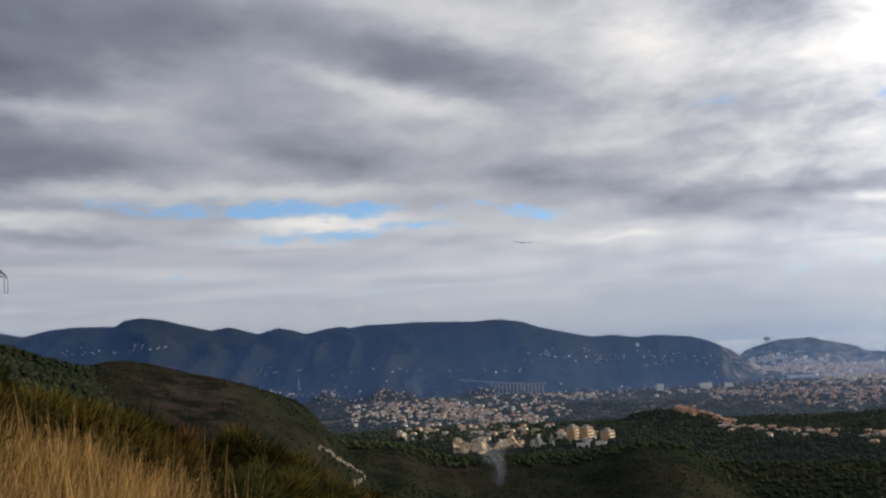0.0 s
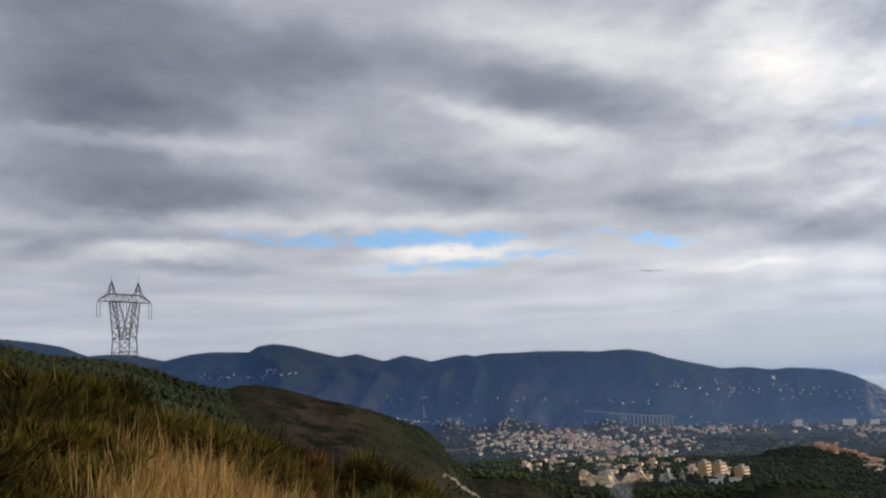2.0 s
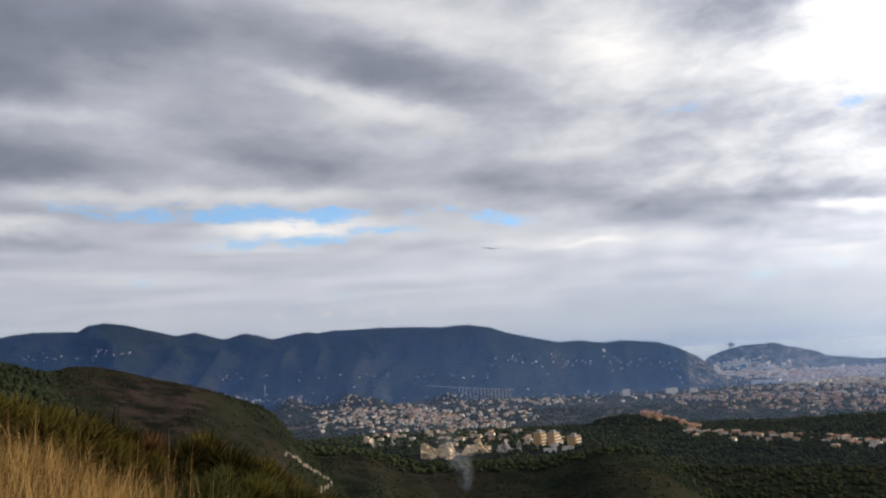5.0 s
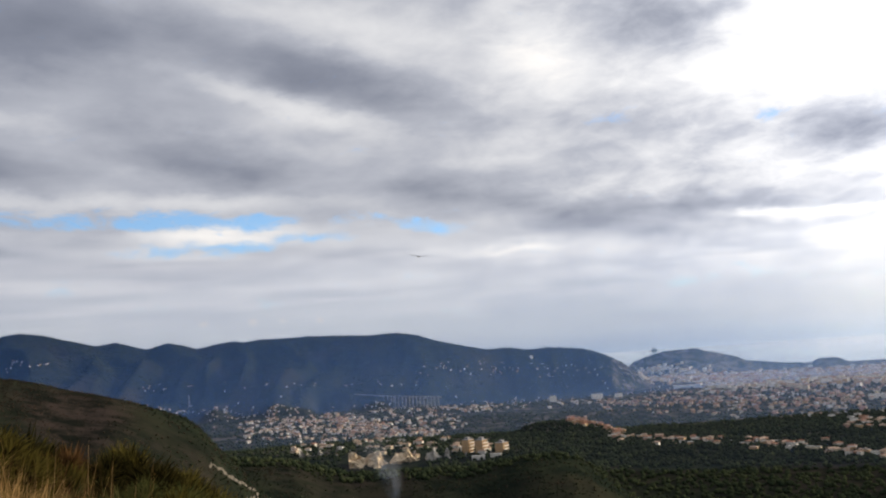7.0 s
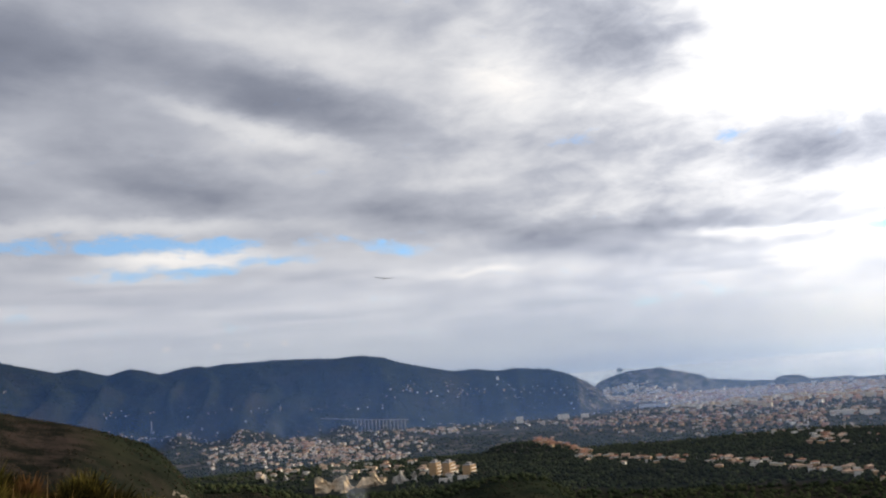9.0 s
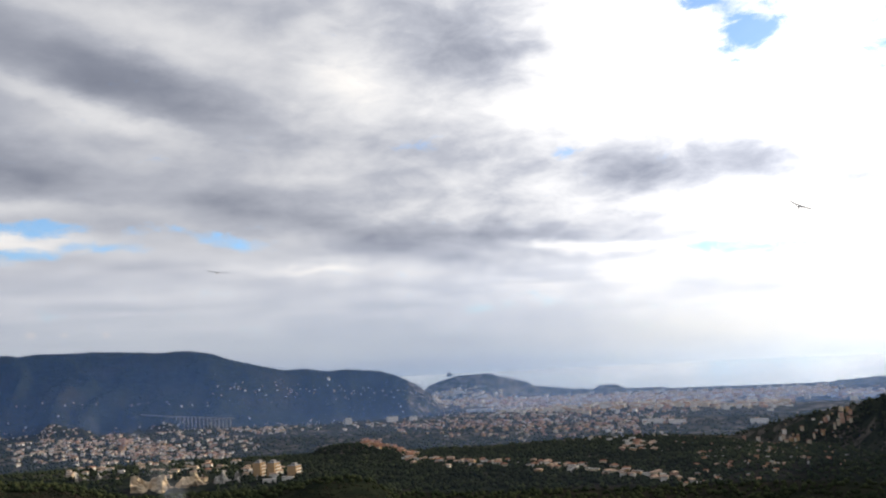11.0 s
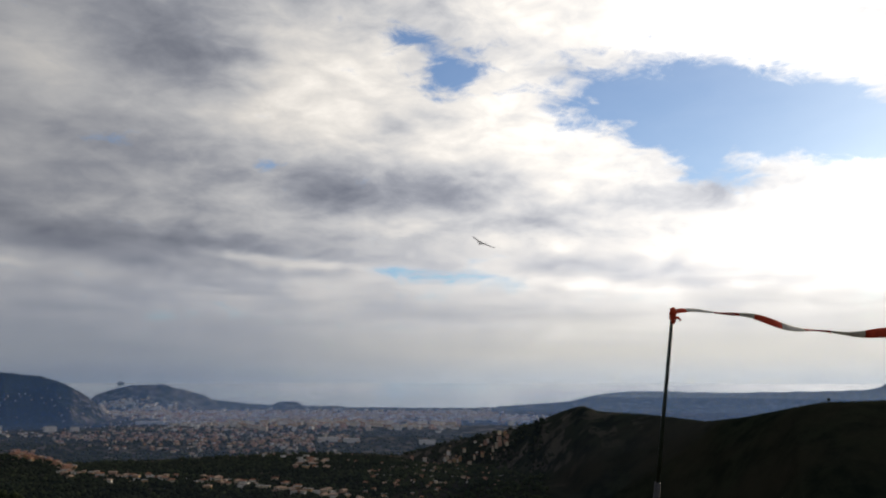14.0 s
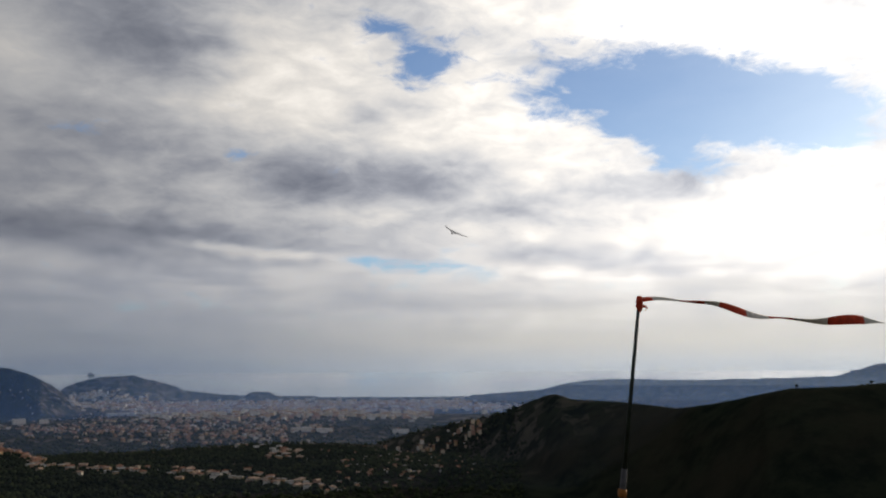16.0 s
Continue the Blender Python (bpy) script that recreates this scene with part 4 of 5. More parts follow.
def build_track(name, rows, width, label):
    """A pale dirt road: rows of azimuth and elevation down the slope."""
    a = np.interp(np.linspace(0, 1, 60), np.linspace(0, 1, len(rows)), [q[0] for q in rows])
    e = np.interp(np.linspace(0, 1, 60), np.linspace(0, 1, len(rows)), [q[1] for q in rows])
    r = meet(a, e, 250)
    s, prev = Shape(), None
    for az, d in zip(a, r):
        if d != d:
            prev = None
            continue
        p = Vector(polar(az, d))
        row = []
        side = Vector((math.cos(radians(az)), -math.sin(radians(az)), 0)) * width / 2
        for q in (p - side, p + side):
            row.append(Vector((q.x, q.y, land(np.array([math.degrees(math.atan2(q.x, q.y))]), np.array([math.hypot(q.x, q.y)]))[0] + 0.5)))
        if prev and (row[0] - prev[0]).length < 60:
            s.add([prev[0], prev[1], row[1], row[0]], [(0, 1, 2, 3)])
        prev = row
    tagged(new(name, s.mesh(name, M_TRACK)), label, "road", kind="structure")


M_TRACK = plain("pale_dirt", (0.13, 0.115, 0.09), 0.95, 0.2, 0.25)
build_track("road", [(-8.0, -5.75), (-7.3, -6.1), (-6.6, -6.6), (-6.0, -6.95), (-5.5, -7.25), (-5.25, -7.55), (-5.5, -7.85), (-6.0, -8.1)], 0.8, "pale winding dirt road on the slope")
build_track("road", [(-5.6, -4.9), (-5.0, -4.65), (-4.5, -4.55), (-4.2, -4.35)], 5.0, "pale bend of a valley road")
build_track("road", [(32.3, -4.6), (32.6, -4.9), (33.2, -5.3), (33.4, -5.7)], 6.0, "pale road down a spur")

# ---------------------------------------------------------------- woods and scrub
def ico():
    t = (1 + 5 ** 0.5) / 2
    v = np.array([(-1, t, 0), (1, t, 0), (-1, -t, 0), (1, -t, 0), (0, -1, t), (0, 1, t), (0, -1, -t), (0, 1, -t), (t, 0, -1), (t, 0, 1), (-t, 0, -1), (-t, 0, 1)])
    f = np.array([(0, 11, 5), (0, 5, 1), (0, 1, 7), (0, 7, 10), (0, 10, 11), (1, 5, 9), (5, 11, 4), (11, 10, 2), (10, 7, 6), (7, 1, 8),
                  (3, 9, 4), (3, 4, 2), (3, 2, 6), (3, 6, 8), (3, 8, 9), (4, 9, 5), (2, 4, 11), (6, 2, 10), (8, 6, 7), (9, 8, 1)])
    return v / np.linalg.norm(v[0]), f


ICO_V, ICO_F = ico()


def fast_mesh(name, co, tris, mat, smooth=False):
    me = bpy.data.meshes.new(name)
    me.vertices.add(len(co))
    me.vertices.foreach_set("co", np.ascontiguousarray(co, dtype=np.float32).ravel())
    me.loops.add(tris.size)
    me.loops.foreach_set("vertex_index", tris.ravel().astype(np.int32))
    me.polygons.add(len(tris))
    me.polygons.foreach_set("loop_start", (np.arange(len(tris)) * tris.shape[1]).astype(np.int32))
    me.update(calc_edges=True)
    me.materials.append(mat)
    if smooth:
        me.shade_smooth()
    return me


OCT_V = np.array([(1, 0, 0), (-1, 0, 0), (0, 1, 0), (0, -1, 0), (0, 0, 1), (0, 0, -1)], float)
OCT_F = np.array([(0, 2, 4), (2, 1, 4), (1, 3, 4), (3, 0, 4), (2, 0, 5), (1, 2, 5), (3, 1, 5), (0, 3, 5)])


def clumps(name, place, size, squash, mat, label, category, small=False):
    """Many small leafy clumps as one object; each a jittered, uneven knot."""
    V, F = (OCT_V, OCT_F) if small else (ICO_V, ICO_F)
    n, m = len(place), len(V)
    jit = 1 + 0.55 * (rng.random((n, m, 1)) - 0.5)
    turn = rng.random(n) * 6.283
    c, s = np.cos(turn), np.sin(turn)
    v = np.broadcast_to(V, (n, m, 3)) * jit
    v = np.stack([v[..., 0] * c[:, None] - v[..., 1] * s[:, None], v[..., 0] * s[:, None] + v[..., 1] * c[:, None], v[..., 2] * squash[:, None]], -1)
    co = v * size[:, None, None] + place[:, None, :] + np.array([0, 0, 0.45]) * (size * squash)[:, None, None]
    tris = (F[None] + m * np.arange(n)[:, None, None]).reshape(-1, 3)
    return tagged(new(name, fast_mesh(name, co.reshape(-1, 3), tris, mat)), label, category, kind="stuff")


def leaf_material(name, lo, hi, vary=0.35):
    mat, k = material(name)
    pos = k.node("ShaderNodeNewGeometry", out=0)
    r = k.node("ShaderNodeNewGeometry", out="Random Per Island")
    n = k.noise(pos, 0.9, 4, 0.7)
    stand = k.noise(pos, 0.03, 5, 0.65)
    c = k.mix(k.m("ADD", k.m("MULTIPLY", r, 0.4), k.ramp(stand, 0.35, 0.65, 0.0, 0.6)), rgb(*lo), rgb(*hi))
    c = k.node("ShaderNodeHueSaturation", {"Value": k.ramp(n, 0.3, 0.7, 1 - vary, 1 + vary), "Color": c})
    finish(k, c, 0.9, n, 0.8, 0.8, spec=0.0)
    return mat


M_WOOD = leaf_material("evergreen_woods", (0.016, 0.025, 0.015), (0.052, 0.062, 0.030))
# darker copy of the woods colours, with shade painted in
M_SHADEWOOD = leaf_material("woods_shade_in_colour", (0.012, 0.018, 0.012), (0.034, 0.041, 0.024))
M_SCRUB = leaf_material("dry_scrub", (0.018, 0.018, 0.013), (0.060, 0.045, 0.034))


def build_woods():
    n = 44000
    az = rng.uniform(-37, 69, n)
    r = np.exp(rng.uniform(math.log(620), math.log(2100), n))
    x, y = r * np.sin(np.radians(az)), r * np.cos(np.radians(az))
    keep = (fbm(x * 0.006, y * 0.006, 3) + 0.30 * (rng.random(n) - 0.3) > -0.08) & ~((az > 45.5) & (r < 1300)) & ~((az > -0.2) & (az < 5.2) & (r > 700) & (r < 960))
    az, r, x, y = az[keep], r[keep], x[keep], y[keep]
    p = np.stack([x, y, land(az, r)], -1)
    size = rng.uniform(1.1, 2.8, len(p)) * (r / 1000) ** 0.4 * (1 - 0.4 * (r > 1900))
    tall = rng.uniform(0.7, 1.15, len(p))
    for which, few in ((r < 1050, False), (r >= 1050, True)):
        clumps("woods", p[which], size[which], tall[which], M_WOOD, "dark evergreen woods over the hills and valley", "trees", few)
    # forest on the faces of the far mountains
    n = 45000
    az, r = rng.uniform(-36, 24, n), rng.uniform(1950, 3080, n)
    x, y = r * np.sin(np.radians(az)), r * np.cos(np.radians(az))
    z = land(az, r)
    keep = (z > EYE - 85) & (fbm(x * 0.004, y * 0.004, 3) + 0.3 * (rng.random(n) - 0.5) > -0.1) & ((az < 17) | (rng.random(n) < 0.35))
    p, m = np.stack([x, y, z], -1)[keep], int(keep.sum())
    clumps("mountain_forest", p, rng.uniform(1.0, 2.6, m), rng.uniform(0.6, 1.0, m), M_WOOD, "dark forest over the far blue mountains", "trees", True)
    # gardens: a few trees close to every house
    ga = np.array(GARDENS)
    ga = np.repeat(ga, 3, axis=0) + np.stack([rng.normal(0, 0.22, len(ga) * 3), -rng.uniform(-2, 16, len(ga) * 3)], -1)
    p = np.stack([ga[:, 1] * np.sin(np.radians(ga[:, 0])), ga[:, 1] * np.cos(np.radians(ga[:, 0])), land(ga[:, 0], ga[:, 1])], -1)
    clumps("garden_trees", p, rng.uniform(0.9, 2.3, len(p)), rng.uniform(0.7, 1.5, len(p)), M_WOOD, "dark garden trees between the houses", "trees")
    # close woods on the face of the hill below the old village
    az, r = rng.uniform(9.3, 36, 11000), rng.uniform(820, 1180, 11000)
    p = np.stack([r * np.sin(np.radians(az)), r * np.cos(np.radians(az)), land(az, r)], -1)
    clumps("hill_woods", p, rng.uniform(0.9, 1.9, len(p)) ** 1.5, rng.uniform(0.6, 1.1, len(p)), M_SHADEWOOD, "close woods on the village hill, coloured dark as if shaded", "trees")
    n = 92000
    az = np.concatenate([rng.uniform(-37, 69, 62000), rng.uniform(-22, 19, 30000)])
    r = np.exp(rng.uniform(math.log(230), math.log(760), n))
    x, y = r * np.sin(np.radians(az)), r * np.cos(np.radians(az))
    brown = np.exp(-((az + 15.5) / 3.5) ** 2 - ((r - 440) / 90) ** 2)
    patch = fbm(x * 0.012, y * 0.012, 3)
    keep = (patch + 0.45 * (rng.random(n) - 0.5) > -0.06) & (rng.random(n) > brown * 0.45)
    az, r, x, y, brown = az[keep], r[keep], x[keep], y[keep], brown[keep]
    p = np.stack([x, y, land(az, r)], -1)
    dark = rng.random(len(p)) < np.where(az < -20.5, 0.96, 0.6 - 2.0 * brown)
    size = rng.uniform(0.25, 0.95, len(p)) * (1 + (az < -21) * 0.8) * (1 - 0.3 * (az > 46)) * (1 - 0.45 * brown)
    # this scrub shares the darkened woods colour, standing in for cloud shade
    clumps("scrub", p[dark], size[dark], rng.uniform(0.6, 1.0, dark.sum()), M_SHADEWOOD, "evergreen scrub on the near hillsides, coloured dark as if shaded", "scrub", True)
    clumps("dry_scrub", p[~dark], size[~dark] * 0.9, rng.uniform(0.5, 0.9, (~dark).sum()), M_SCRUB, "brown dry scrub on the near hillsides", "scrub", True)


build_woods()

M_BARK = plain("bark", (0.06, 0.045, 0.03), 0.95, 4, 0.3)


def build_tree(az, drop, h, label):
    crest = float(knots(np.array([az]), SHOULDER)[0])
    r = float(meet(np.array([az]), np.array([crest - drop]), 300)[0])
    x, y, z = polar(az, r)
    ob = thing("tree", (x, y, z), label, "tree", "trees on the skyline")
    part("trunk", Shape().tube([(0, 0, -0.5), (0.1, 0, h * 0.3), (0.05, 0.1, h * 0.7)], [h * 0.05, h * 0.035, h * 0.015], 8)
         .tube([(0.1, 0, h * 0.3), (h * 0.2, 0.1, h * 0.6)], [h * 0.025, h * 0.01], 6).tube([(0.1, 0, h * 0.35), (-h * 0.18, -0.2, h * 0.62)], [h * 0.025, h * 0.01], 6), M_BARK, ob)
    s = Shape()
    for i in range(60):
        a, q = rnd.uniform(0, 6.28), rnd.uniform(0, 1) ** 0.5
        c = np.array((math.cos(a) * q * h * 0.33, math.sin(a) * q * h * 0.33, h * (0.62 + 0.3 * rnd.uniform(-1, 1) * (1 - q * 0.6))))
        v = ICO_V * (1 + 0.5 * (rng.random((12, 1)) - 0.5)) * h * rnd.uniform(0.06, 0.12) + c
        s.add(v, [tuple(f) for f in ICO_F])
    part("crown", s, M_WOOD, ob)


build_tree(61.75, 0.03, 3.6, "lone dark tree on the bare ridge")
for az, h in ((65.7, 6), (65.2, 4), (64.6, 3.5), (66.6, 6), (63.4, 3), (45.6, 6), (45.0, 7), (44.6, 6), (44.2, 7), (43.6, 6), (43.1, 7), (42.4, 6), (46.2, 4)):
    build_tree(az, 0.12, h * 0.55, "small dark tree on the hill's skyline")

# ---------------------------------------------------------------- the bank in front: shrubs and dry grass


def blades(n, place, height, lean, width, droop, seed, clump=None):
    """Grass blades or twigs as bent three-sided ribbons; returns points and triangles."""
    g = np.random.default_rng(seed)
    a = g.random(n) * 6.283
    d = np.stack([np.cos(a), np.sin(a), np.zeros(n)], -1)
    side = np.stack([-np.sin(a), np.cos(a), np.zeros(n)], -1)
    L = lean * (0.2 + 0.8 * g.random(n))
    up = np.array([0, 0, 1.0])
    rows = []
    for q, w in ((0, 1.0), (0.45, 0.8), (0.8, 0.5)):
        c = place + up * (height * (q - droop * q * q * L))[:, None] + d * (height * L * q ** 1.6)[:, None]
        rows += [c - side * (width * w)[:, None], c + side * (width * w)[:, None]]
    q = 1.0
    rows.append(place + up * (height * (q - droop * L))[:, None] + d * (height * L)[:, None])
    co = np.stack(rows, 1)
    t = np.array([(0, 1, 3), (0, 3, 2), (2, 3, 5), (2, 5, 4), (4, 5, 6)])
    tris = (t[None] + 7 * np.arange(n)[:, None, None]).reshape(-1, 3)
    return co.reshape(-1, 3), tris


def straw_material(name, lo, hi, through=0.4):
    mat, k = material(name)
    r = k.node("ShaderNodeNewGeometry", out="Random Per Island")
    pos = k.node("ShaderNodeNewGeometry", out=0)
    n = k.noise(pos, 1.6, 4, 0.6)
    own = k.node("ShaderNodeObjectInfo", out="Random")
    c = k.mix(k.ramp(k.m("ADD", k.m("MULTIPLY", r, 0.55), k.m("MULTIPLY", n, 0.45)), 0.2, 0.85), rgb(*lo), rgb(*hi))
    c = k.node("ShaderNodeHueSaturation", {"Hue": k.ramp(own, 0, 1, 0.485, 0.512, smooth=False), "Value": k.ramp(k.m("FRACT", k.m("MULTIPLY", own, 5.7)), 0, 1, 0.6, 1.15, smooth=False), "Color": c})
    b = k.node("ShaderNodeMixShader", [through, k.node("ShaderNodeBsdfDiffuse", [c]), k.node("ShaderNodeBsdfTranslucent", [c])])
    k.node("ShaderNodeOutputMaterial", [b])
    return mat


M_STRAW = straw_material("dry_straw", (0.045, 0.03, 0.010), (0.68, 0.47, 0.18))
M_BROOM = straw_material("green_broom", (0.009, 0.011, 0.004), (0.17, 0.142, 0.034))
M_DARKBROOM = straw_material("dark_broom", (0.006, 0.007, 0.003), (0.075, 0.068, 0.019))
M_OLIVE = straw_material("olive_shrub", (0.028, 0.035, 0.011), (0.12, 0.12, 0.04))
M_RUST = straw_material("rusty_shrub", (0.09, 0.05, 0.02), (0.22, 0.12, 0.05))


def height_at(az, r):
    return land(np.asarray(az, float), np.asarray(r, float))


def build_grass():
    g = np.random.default_rng(8)
    parts = []
    for a0, a1, r0, r1, tufts, hh in ((-29, -15, 6.0, 10.2, 250, 0.72), (-27.5, -16.5, 5.6, 9.4, 210, 0.82), (-14, -8, 6.2, 8.2, 90, 0.5), (-42, -28, 5.5, 9, 90, 0.5), (-40, -4, 9, 12, 130, 0.6)):
        az, r = g.uniform(a0, a1, tufts), g.uniform(r0, r1, tufts)
        for a, d, zz in zip(az, r, height_at(az, r)):
            n = int(g.integers(40, 110))
            spread = 0.04 + 0.07 * g.random()
            base = np.array(polar(a, d, zz)) + np.stack([g.normal(0, spread, n), g.normal(0, spread, n), np.zeros(n) - 0.03], -1)
            h = hh * (0.45 + 0.75 * g.random()) * (0.45 + 0.65 * g.random(n))
            parts.append((base, h))
    base, h = np.vstack([p for p, _ in parts]), np.concatenate([q for _, q in parts])
    n = len(h)
    co, tris = blades(n, base, h, 0.35 + 0.55 * g.random(n), 0.0022 + 0.0034 * g.random(n), 0.35, 3)
    tagged(new("dry_grass", fast_mesh("dry_grass", co, tris, M_STRAW)), "tall dry straw-coloured grass on the bank", "grass", kind="stuff")
    # green tufts among the straw
    parts = []
    az, r = g.uniform(-36, -7, 170), g.uniform(6.2, 10.5, 170)
    for a, d, zz in zip(az, r, height_at(az, r)):
        n = int(g.integers(40, 90))
        base = np.array(polar(a, d, zz)) + np.stack([g.normal(0, 0.09, n), g.normal(0, 0.09, n), np.zeros(n) - 0.03], -1)
        parts.append((base, (0.3 + 0.4 * g.random()) * (0.5 + 0.6 * g.random(n))))
    base, h = np.vstack([p for p, _ in parts]), np.concatenate([q for _, q in parts])
    co, tris = blades(len(h), base, h, np.full(len(h), 0.7), 0.003 + 0.004 * g.random(len(h)), 0.3, 9)
    tagged(new("green_grass", fast_mesh("green_grass", co, tris, M_OLIVE)), "green tufts between the dry grass on the bank", "grass", kind="stuff")
    # thin brown stems that arch out of the shrubs
    n = 420
    az, r = g.uniform(-36, -24, n), g.uniform(6.3, 9.5, n)
    base = np.stack([r * np.sin(np.radians(az)), r * np.cos(np.radians(az)), height_at(az, r)], -1)
    co, tris = blades(n, base, g.uniform(0.5, 1.0, n), np.full(n, 0.95), np.full(n, 0.004), 0.45, 12)
    tagged(new("dry_stems", fast_mesh("dry_stems", co, tris, M_RUST)), "thin brown stems arching out of the shrubs", "grass", kind="stuff")
    # seed heads above the rest
    n = 190
    az, r = g.uniform(-31, -12, n), g.uniform(6.5, 10.5, n)
    base = np.stack([r * np.sin(np.radians(az)), r * np.cos(np.radians(az)), height_at(az, r)], -1)
    co, tris = blades(n, base, g.uniform(0.8, 1.25, n), np.full(n, 0.3), np.full(n, 0.0032), 0.3, 5)
    tagged(new("grass_stalks", fast_mesh("grass_stalks", co, tris, M_STRAW)), "tall single straw stalks rising over the grass", "grass", kind="stuff")


build_grass()


def shrub_mesh(name, mat, seed, n, height, spread, stiff):
    """A bush of many small rounded heads of fine twigs that point outwards and up."""
    g = np.random.default_rng(seed)
    m = 34
    out = np.sqrt(g.random(m)) * spread
    a = g.random(m) * 6.283
    heads = np.stack([np.cos(a) * out, np.sin(a) * out, height * (0.15 + 0.6 * g.random(m) * (1 - 0.6 * (out / spread) ** 2))], -1)
    reach = height * g.uniform(0.08, 0.22, m)
    pick = g.integers(0, m, n)
    d = g.normal(0, 1, (n, 3))
    d[:, 2] = d[:, 2] * 0.8 + 0.2
    d /= np.linalg.norm(d, axis=1)[:, None]
    way = d + np.array([0, 0, stiff]) + g.normal(0, 0.4, (n, 3))
    way /= np.linalg.norm(way, axis=1)[:, None]
    base = heads[pick] + d * (reach[pick] * g.uniform(0.1, 0.9, n))[:, None]
    base[:, 2] = np.maximum(base[:, 2], 0)
    long = height * g.uniform(0.07, 0.22, n)
    side = np.cross(way, g.normal(0, 1, (n, 3)))
    side /= np.linalg.norm(side, axis=1)[:, None]
    wd = g.uniform(0.004, 0.013, n)[:, None]
    co = np.stack([base - side * wd, base + side * wd, base + way * long[:, None]], 1).reshape(-1, 3)
    return fast_mesh(name, co, np.arange(3 * n).reshape(-1, 3), mat)


def build_shrubs():
    kinds = []
    for i, (mat, lab, stiff) in enumerate(((M_BROOM, "yellow-green broom bush with upright twigs", 0.9), (M_DARKBROOM, "dense dark green broom bush", 0.5), (M_OLIVE, "grey-green leafy shrub", 0.2),
                                           (M_RUST, "rust-brown withered shrub", 0.6), (M_BROOM, "spreading yellow-green broom bush", 0.75))):
        kinds.append((shrub_mesh("shrub", mat, 20 + i, 9000, 1.05, 0.55, stiff), lab))
    woody = Shape()
    for i in range(9):
        a, q = rnd.uniform(0, 6.28), rnd.uniform(0.1, 0.42)
        woody.tube([(0.04 * math.cos(a), 0.04 * math.sin(a), -0.05), (q * 0.5 * math.cos(a), q * 0.5 * math.sin(a), 0.3), (q * math.cos(a), q * math.sin(a), 0.62)], [0.014, 0.01, 0.004], 5)
    stems = woody.mesh("stems", M_BARK)
    g = random.Random(6)
    rows = []
    az = -44.0
    while az < -4.5:
        rows.append((az, g.uniform(10.8, 12.6), None))
        az += g.uniform(0.7, 1.25)
    az = -44.0
    while az < -4.5:
        rows.append((az, g.uniform(9.0, 10.6), g.uniform(0.35, 0.6) if -28.5 < az < -15.5 else g.uniform(0.6, 1.0)))
        az += g.uniform(1.3, 2.4)
    for az, r, h in ((-33.5, 7.2, 0.85), (-31.4, 7.8, 0.9), (-35.8, 7.0, 0.9), (-29.6, 8.3, 0.85), (-31.0, 6.6, 0.7), (-32.5, 6.2, 0.7), (-34.5, 6.2, 0.7), (-30.2, 7.2, 0.6), (-33, 8.4, 0.95), (-35, 8.6, 1.0), (-14.5, 8.5, 0.6), (-16, 9.2, 0.7), (-12.5, 9.0, 0.6), (-28.8, 8.4, 0.8), (-37, 8.0, 1.1), (-39, 7, 1.1)):
        rows.append((az, r, h))
    for i in range(30):
        rows.append((g.uniform(-30, -14), g.uniform(6.6, 9.6), g.uniform(0.28, 0.5)))
    for az, r, h in rows:
        x, y, z = polar(az, r)
        if h is None:
            top = EYE + r * math.tan(radians(float(knots(np.array([az]), BANK, 0)[0]) + (0.3 if az < -23 else 0.1)))
            h = min(1.9, max(0.45, (top - z) * g.uniform(0.75, 1.35)))
        kind = 3 if g.random() < 0.03 else (2 if -17 < az < -8 and g.random() < 0.4 else g.choice((0, 1, 4, 1)))
        if az < -27 and r < 8.7:
            kind = g.choice((1, 1, 0, 4))
        me, lab = kinds[kind]
        ob = new("shrub")
        ob.empty_display_size = 0.3
        for nm, data in (("foliage", me), ("stems", stems)):
            new(nm, data).parent = ob
        s = h / 1.0
        ob.matrix_world = pose(x, y, z - 0.05, 0, 0, g.uniform(0, 360)) @ Matrix.Diagonal((s * g.uniform(0.9, 1.3), s * g.uniform(0.9, 1.3), s, 1))
        tagged(ob, lab + " on the grassy bank", "shrub", "shrubs on the bank")


build_shrubs()


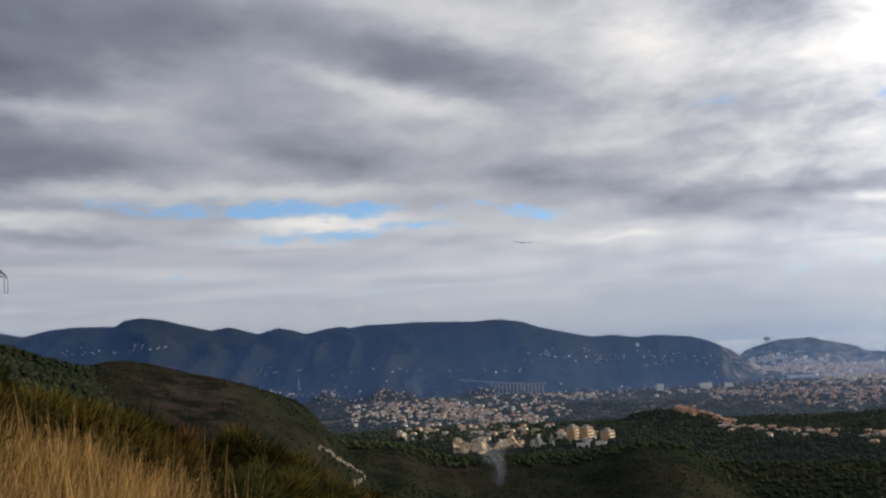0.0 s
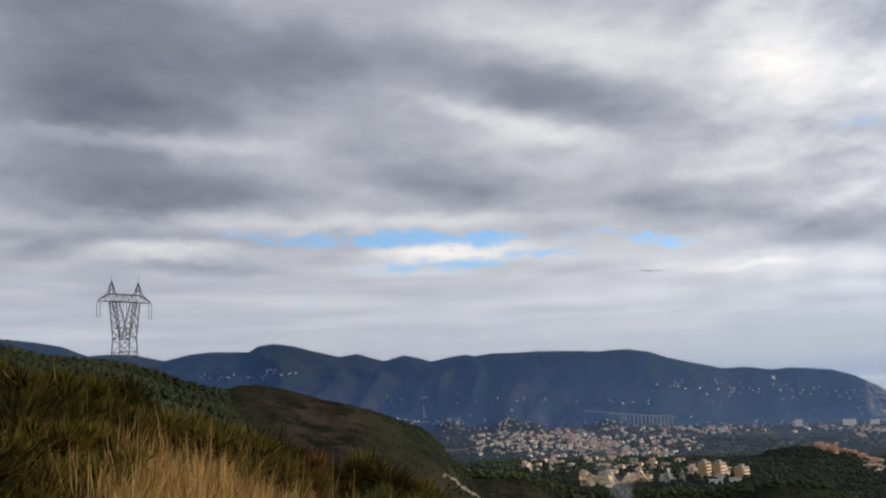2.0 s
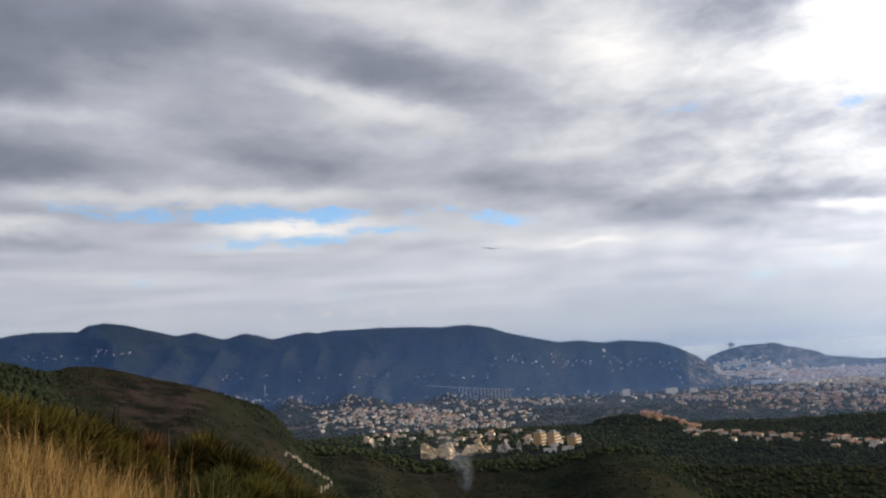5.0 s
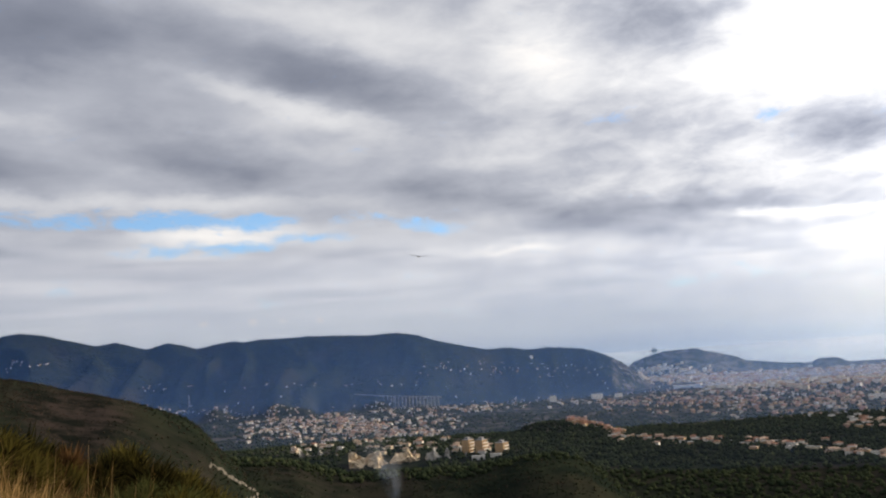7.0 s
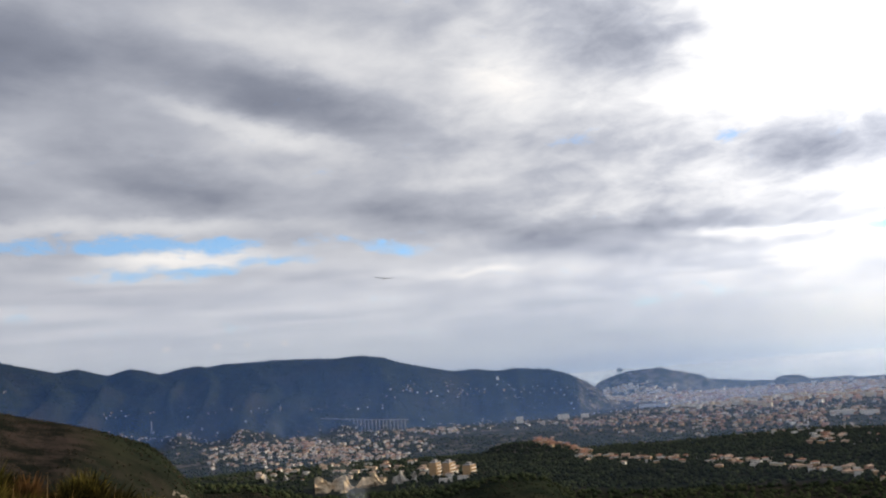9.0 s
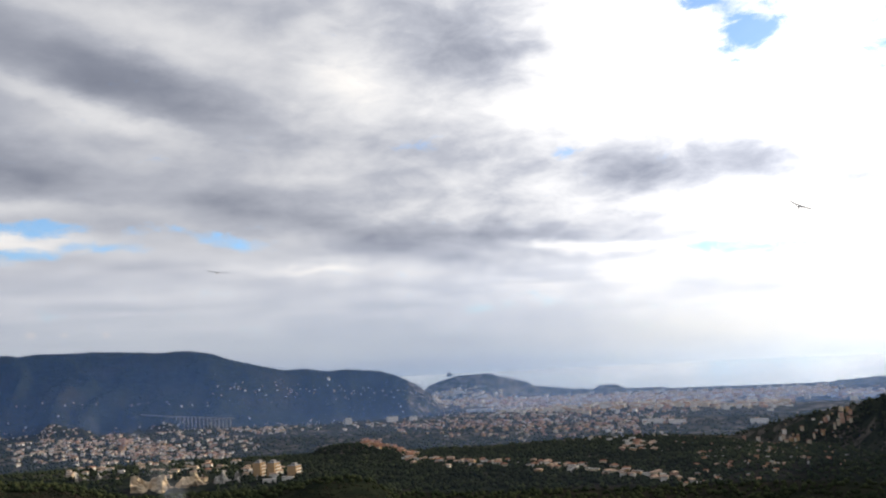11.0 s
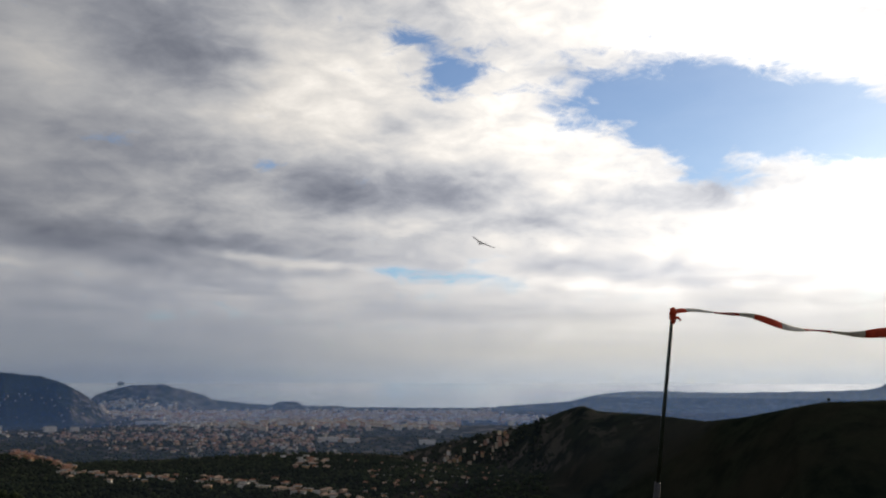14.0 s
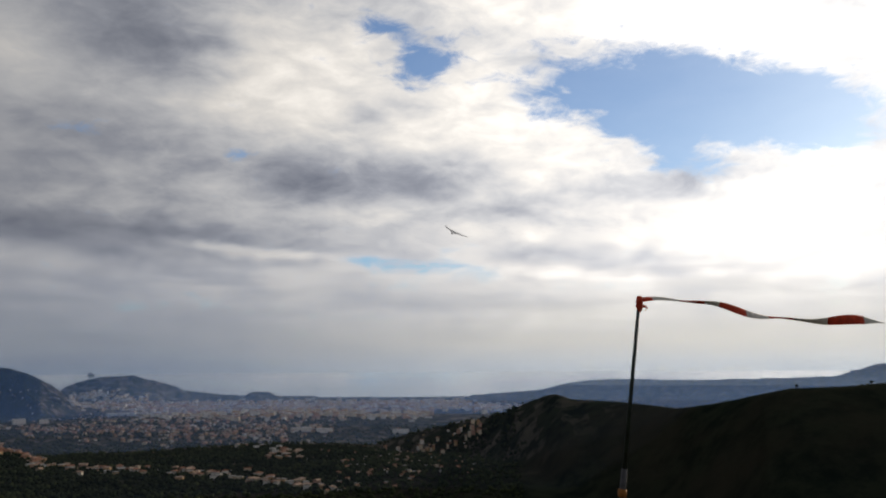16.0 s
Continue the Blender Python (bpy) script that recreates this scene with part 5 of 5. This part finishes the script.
# ---------------------------------------------------------------- smoke of garden fires
def build_smoke(az, el, start, rise, drift, wide):
    """A thin veil of smoke, widening and fading as it rises and drifts."""
    r = float(meet(az, el, start)[0])
    mat, k = material("thin_smoke")
    p = k.node("ShaderNodeTexCoord", out="Object")
    s = k.n.new("ShaderNodeSeparateXYZ")
    k.l.new(p, s.inputs[0])
    n = k.noise(k.v("MULTIPLY", p, (2.2 / wide, 2.2 / wide, 1.1 / wide)), 1.0, 5, 0.6, warp=0.6)
    q = k.m("DIVIDE", s.outputs[2], rise)
    mid = k.m("MULTIPLY", k.m("POWER", k.m("MAXIMUM", q, 0.001), 1.4), drift)
    off = k.m("DIVIDE", k.m("ABSOLUTE", k.m("SUBTRACT", s.outputs[0], mid)), k.m("ADD", wide * 0.15, k.m("MULTIPLY", q, wide * 0.85)))
    a = k.m("MULTIPLY", k.ramp(off, 0.1, 1.0, 1.0, 0.0), k.m("MULTIPLY", k.ramp(q, 0.0, 1.0, 1.0, 0.0), k.ramp(n, 0.3, 0.7)))
    c = rgb(0.30, 0.35, 0.44)
    d = k.node("ShaderNodeAddShader", [k.node("ShaderNodeBsdfDiffuse", [c]), k.node("ShaderNodeBsdfTranslucent", [c])])
    k.node("ShaderNodeOutputMaterial", [k.node("ShaderNodeMixShader", [k.m("MULTIPLY", a, 0.42), k.node("ShaderNodeBsdfTransparent"), d])])
    verts, nx, nz = [], 24, 16
    for j in range(nz):
        for i in range(nx):
            x = (i / (nx - 1) - 0.5) * 2 * (wide + abs(drift))
            verts.append((x, 2.5 * math.sin(x * 0.21 + j * 0.5), rise * j / (nz - 1) - 1))
    faces = [(j * nx + i, j * nx + i + 1, (j + 1) * nx + i + 1, (j + 1) * nx + i) for j in range(nz - 1) for i in range(nx - 1)]
    me = mesh_of("smoke", verts, faces, [mat])
    me.shade_smooth()
    ob = new("smoke", me)
    x, y, z = polar(az, r)
    ob.matrix_world = pose(x, y, z, 0, 0, -az)
    tagged(ob, "thin blue-grey smoke drifting up from a garden fire", "smoke", kind="stuff")


build_smoke(3.0, -8.6, 300, 48, -16, 26)
build_smoke(1.0, -4.0, 900, 44, -34, 28)
build_smoke(-1.5, -3.0, 1200, 50, -30, 30)
build_smoke(43.5, -3.9, 900, 30, -26, 18)
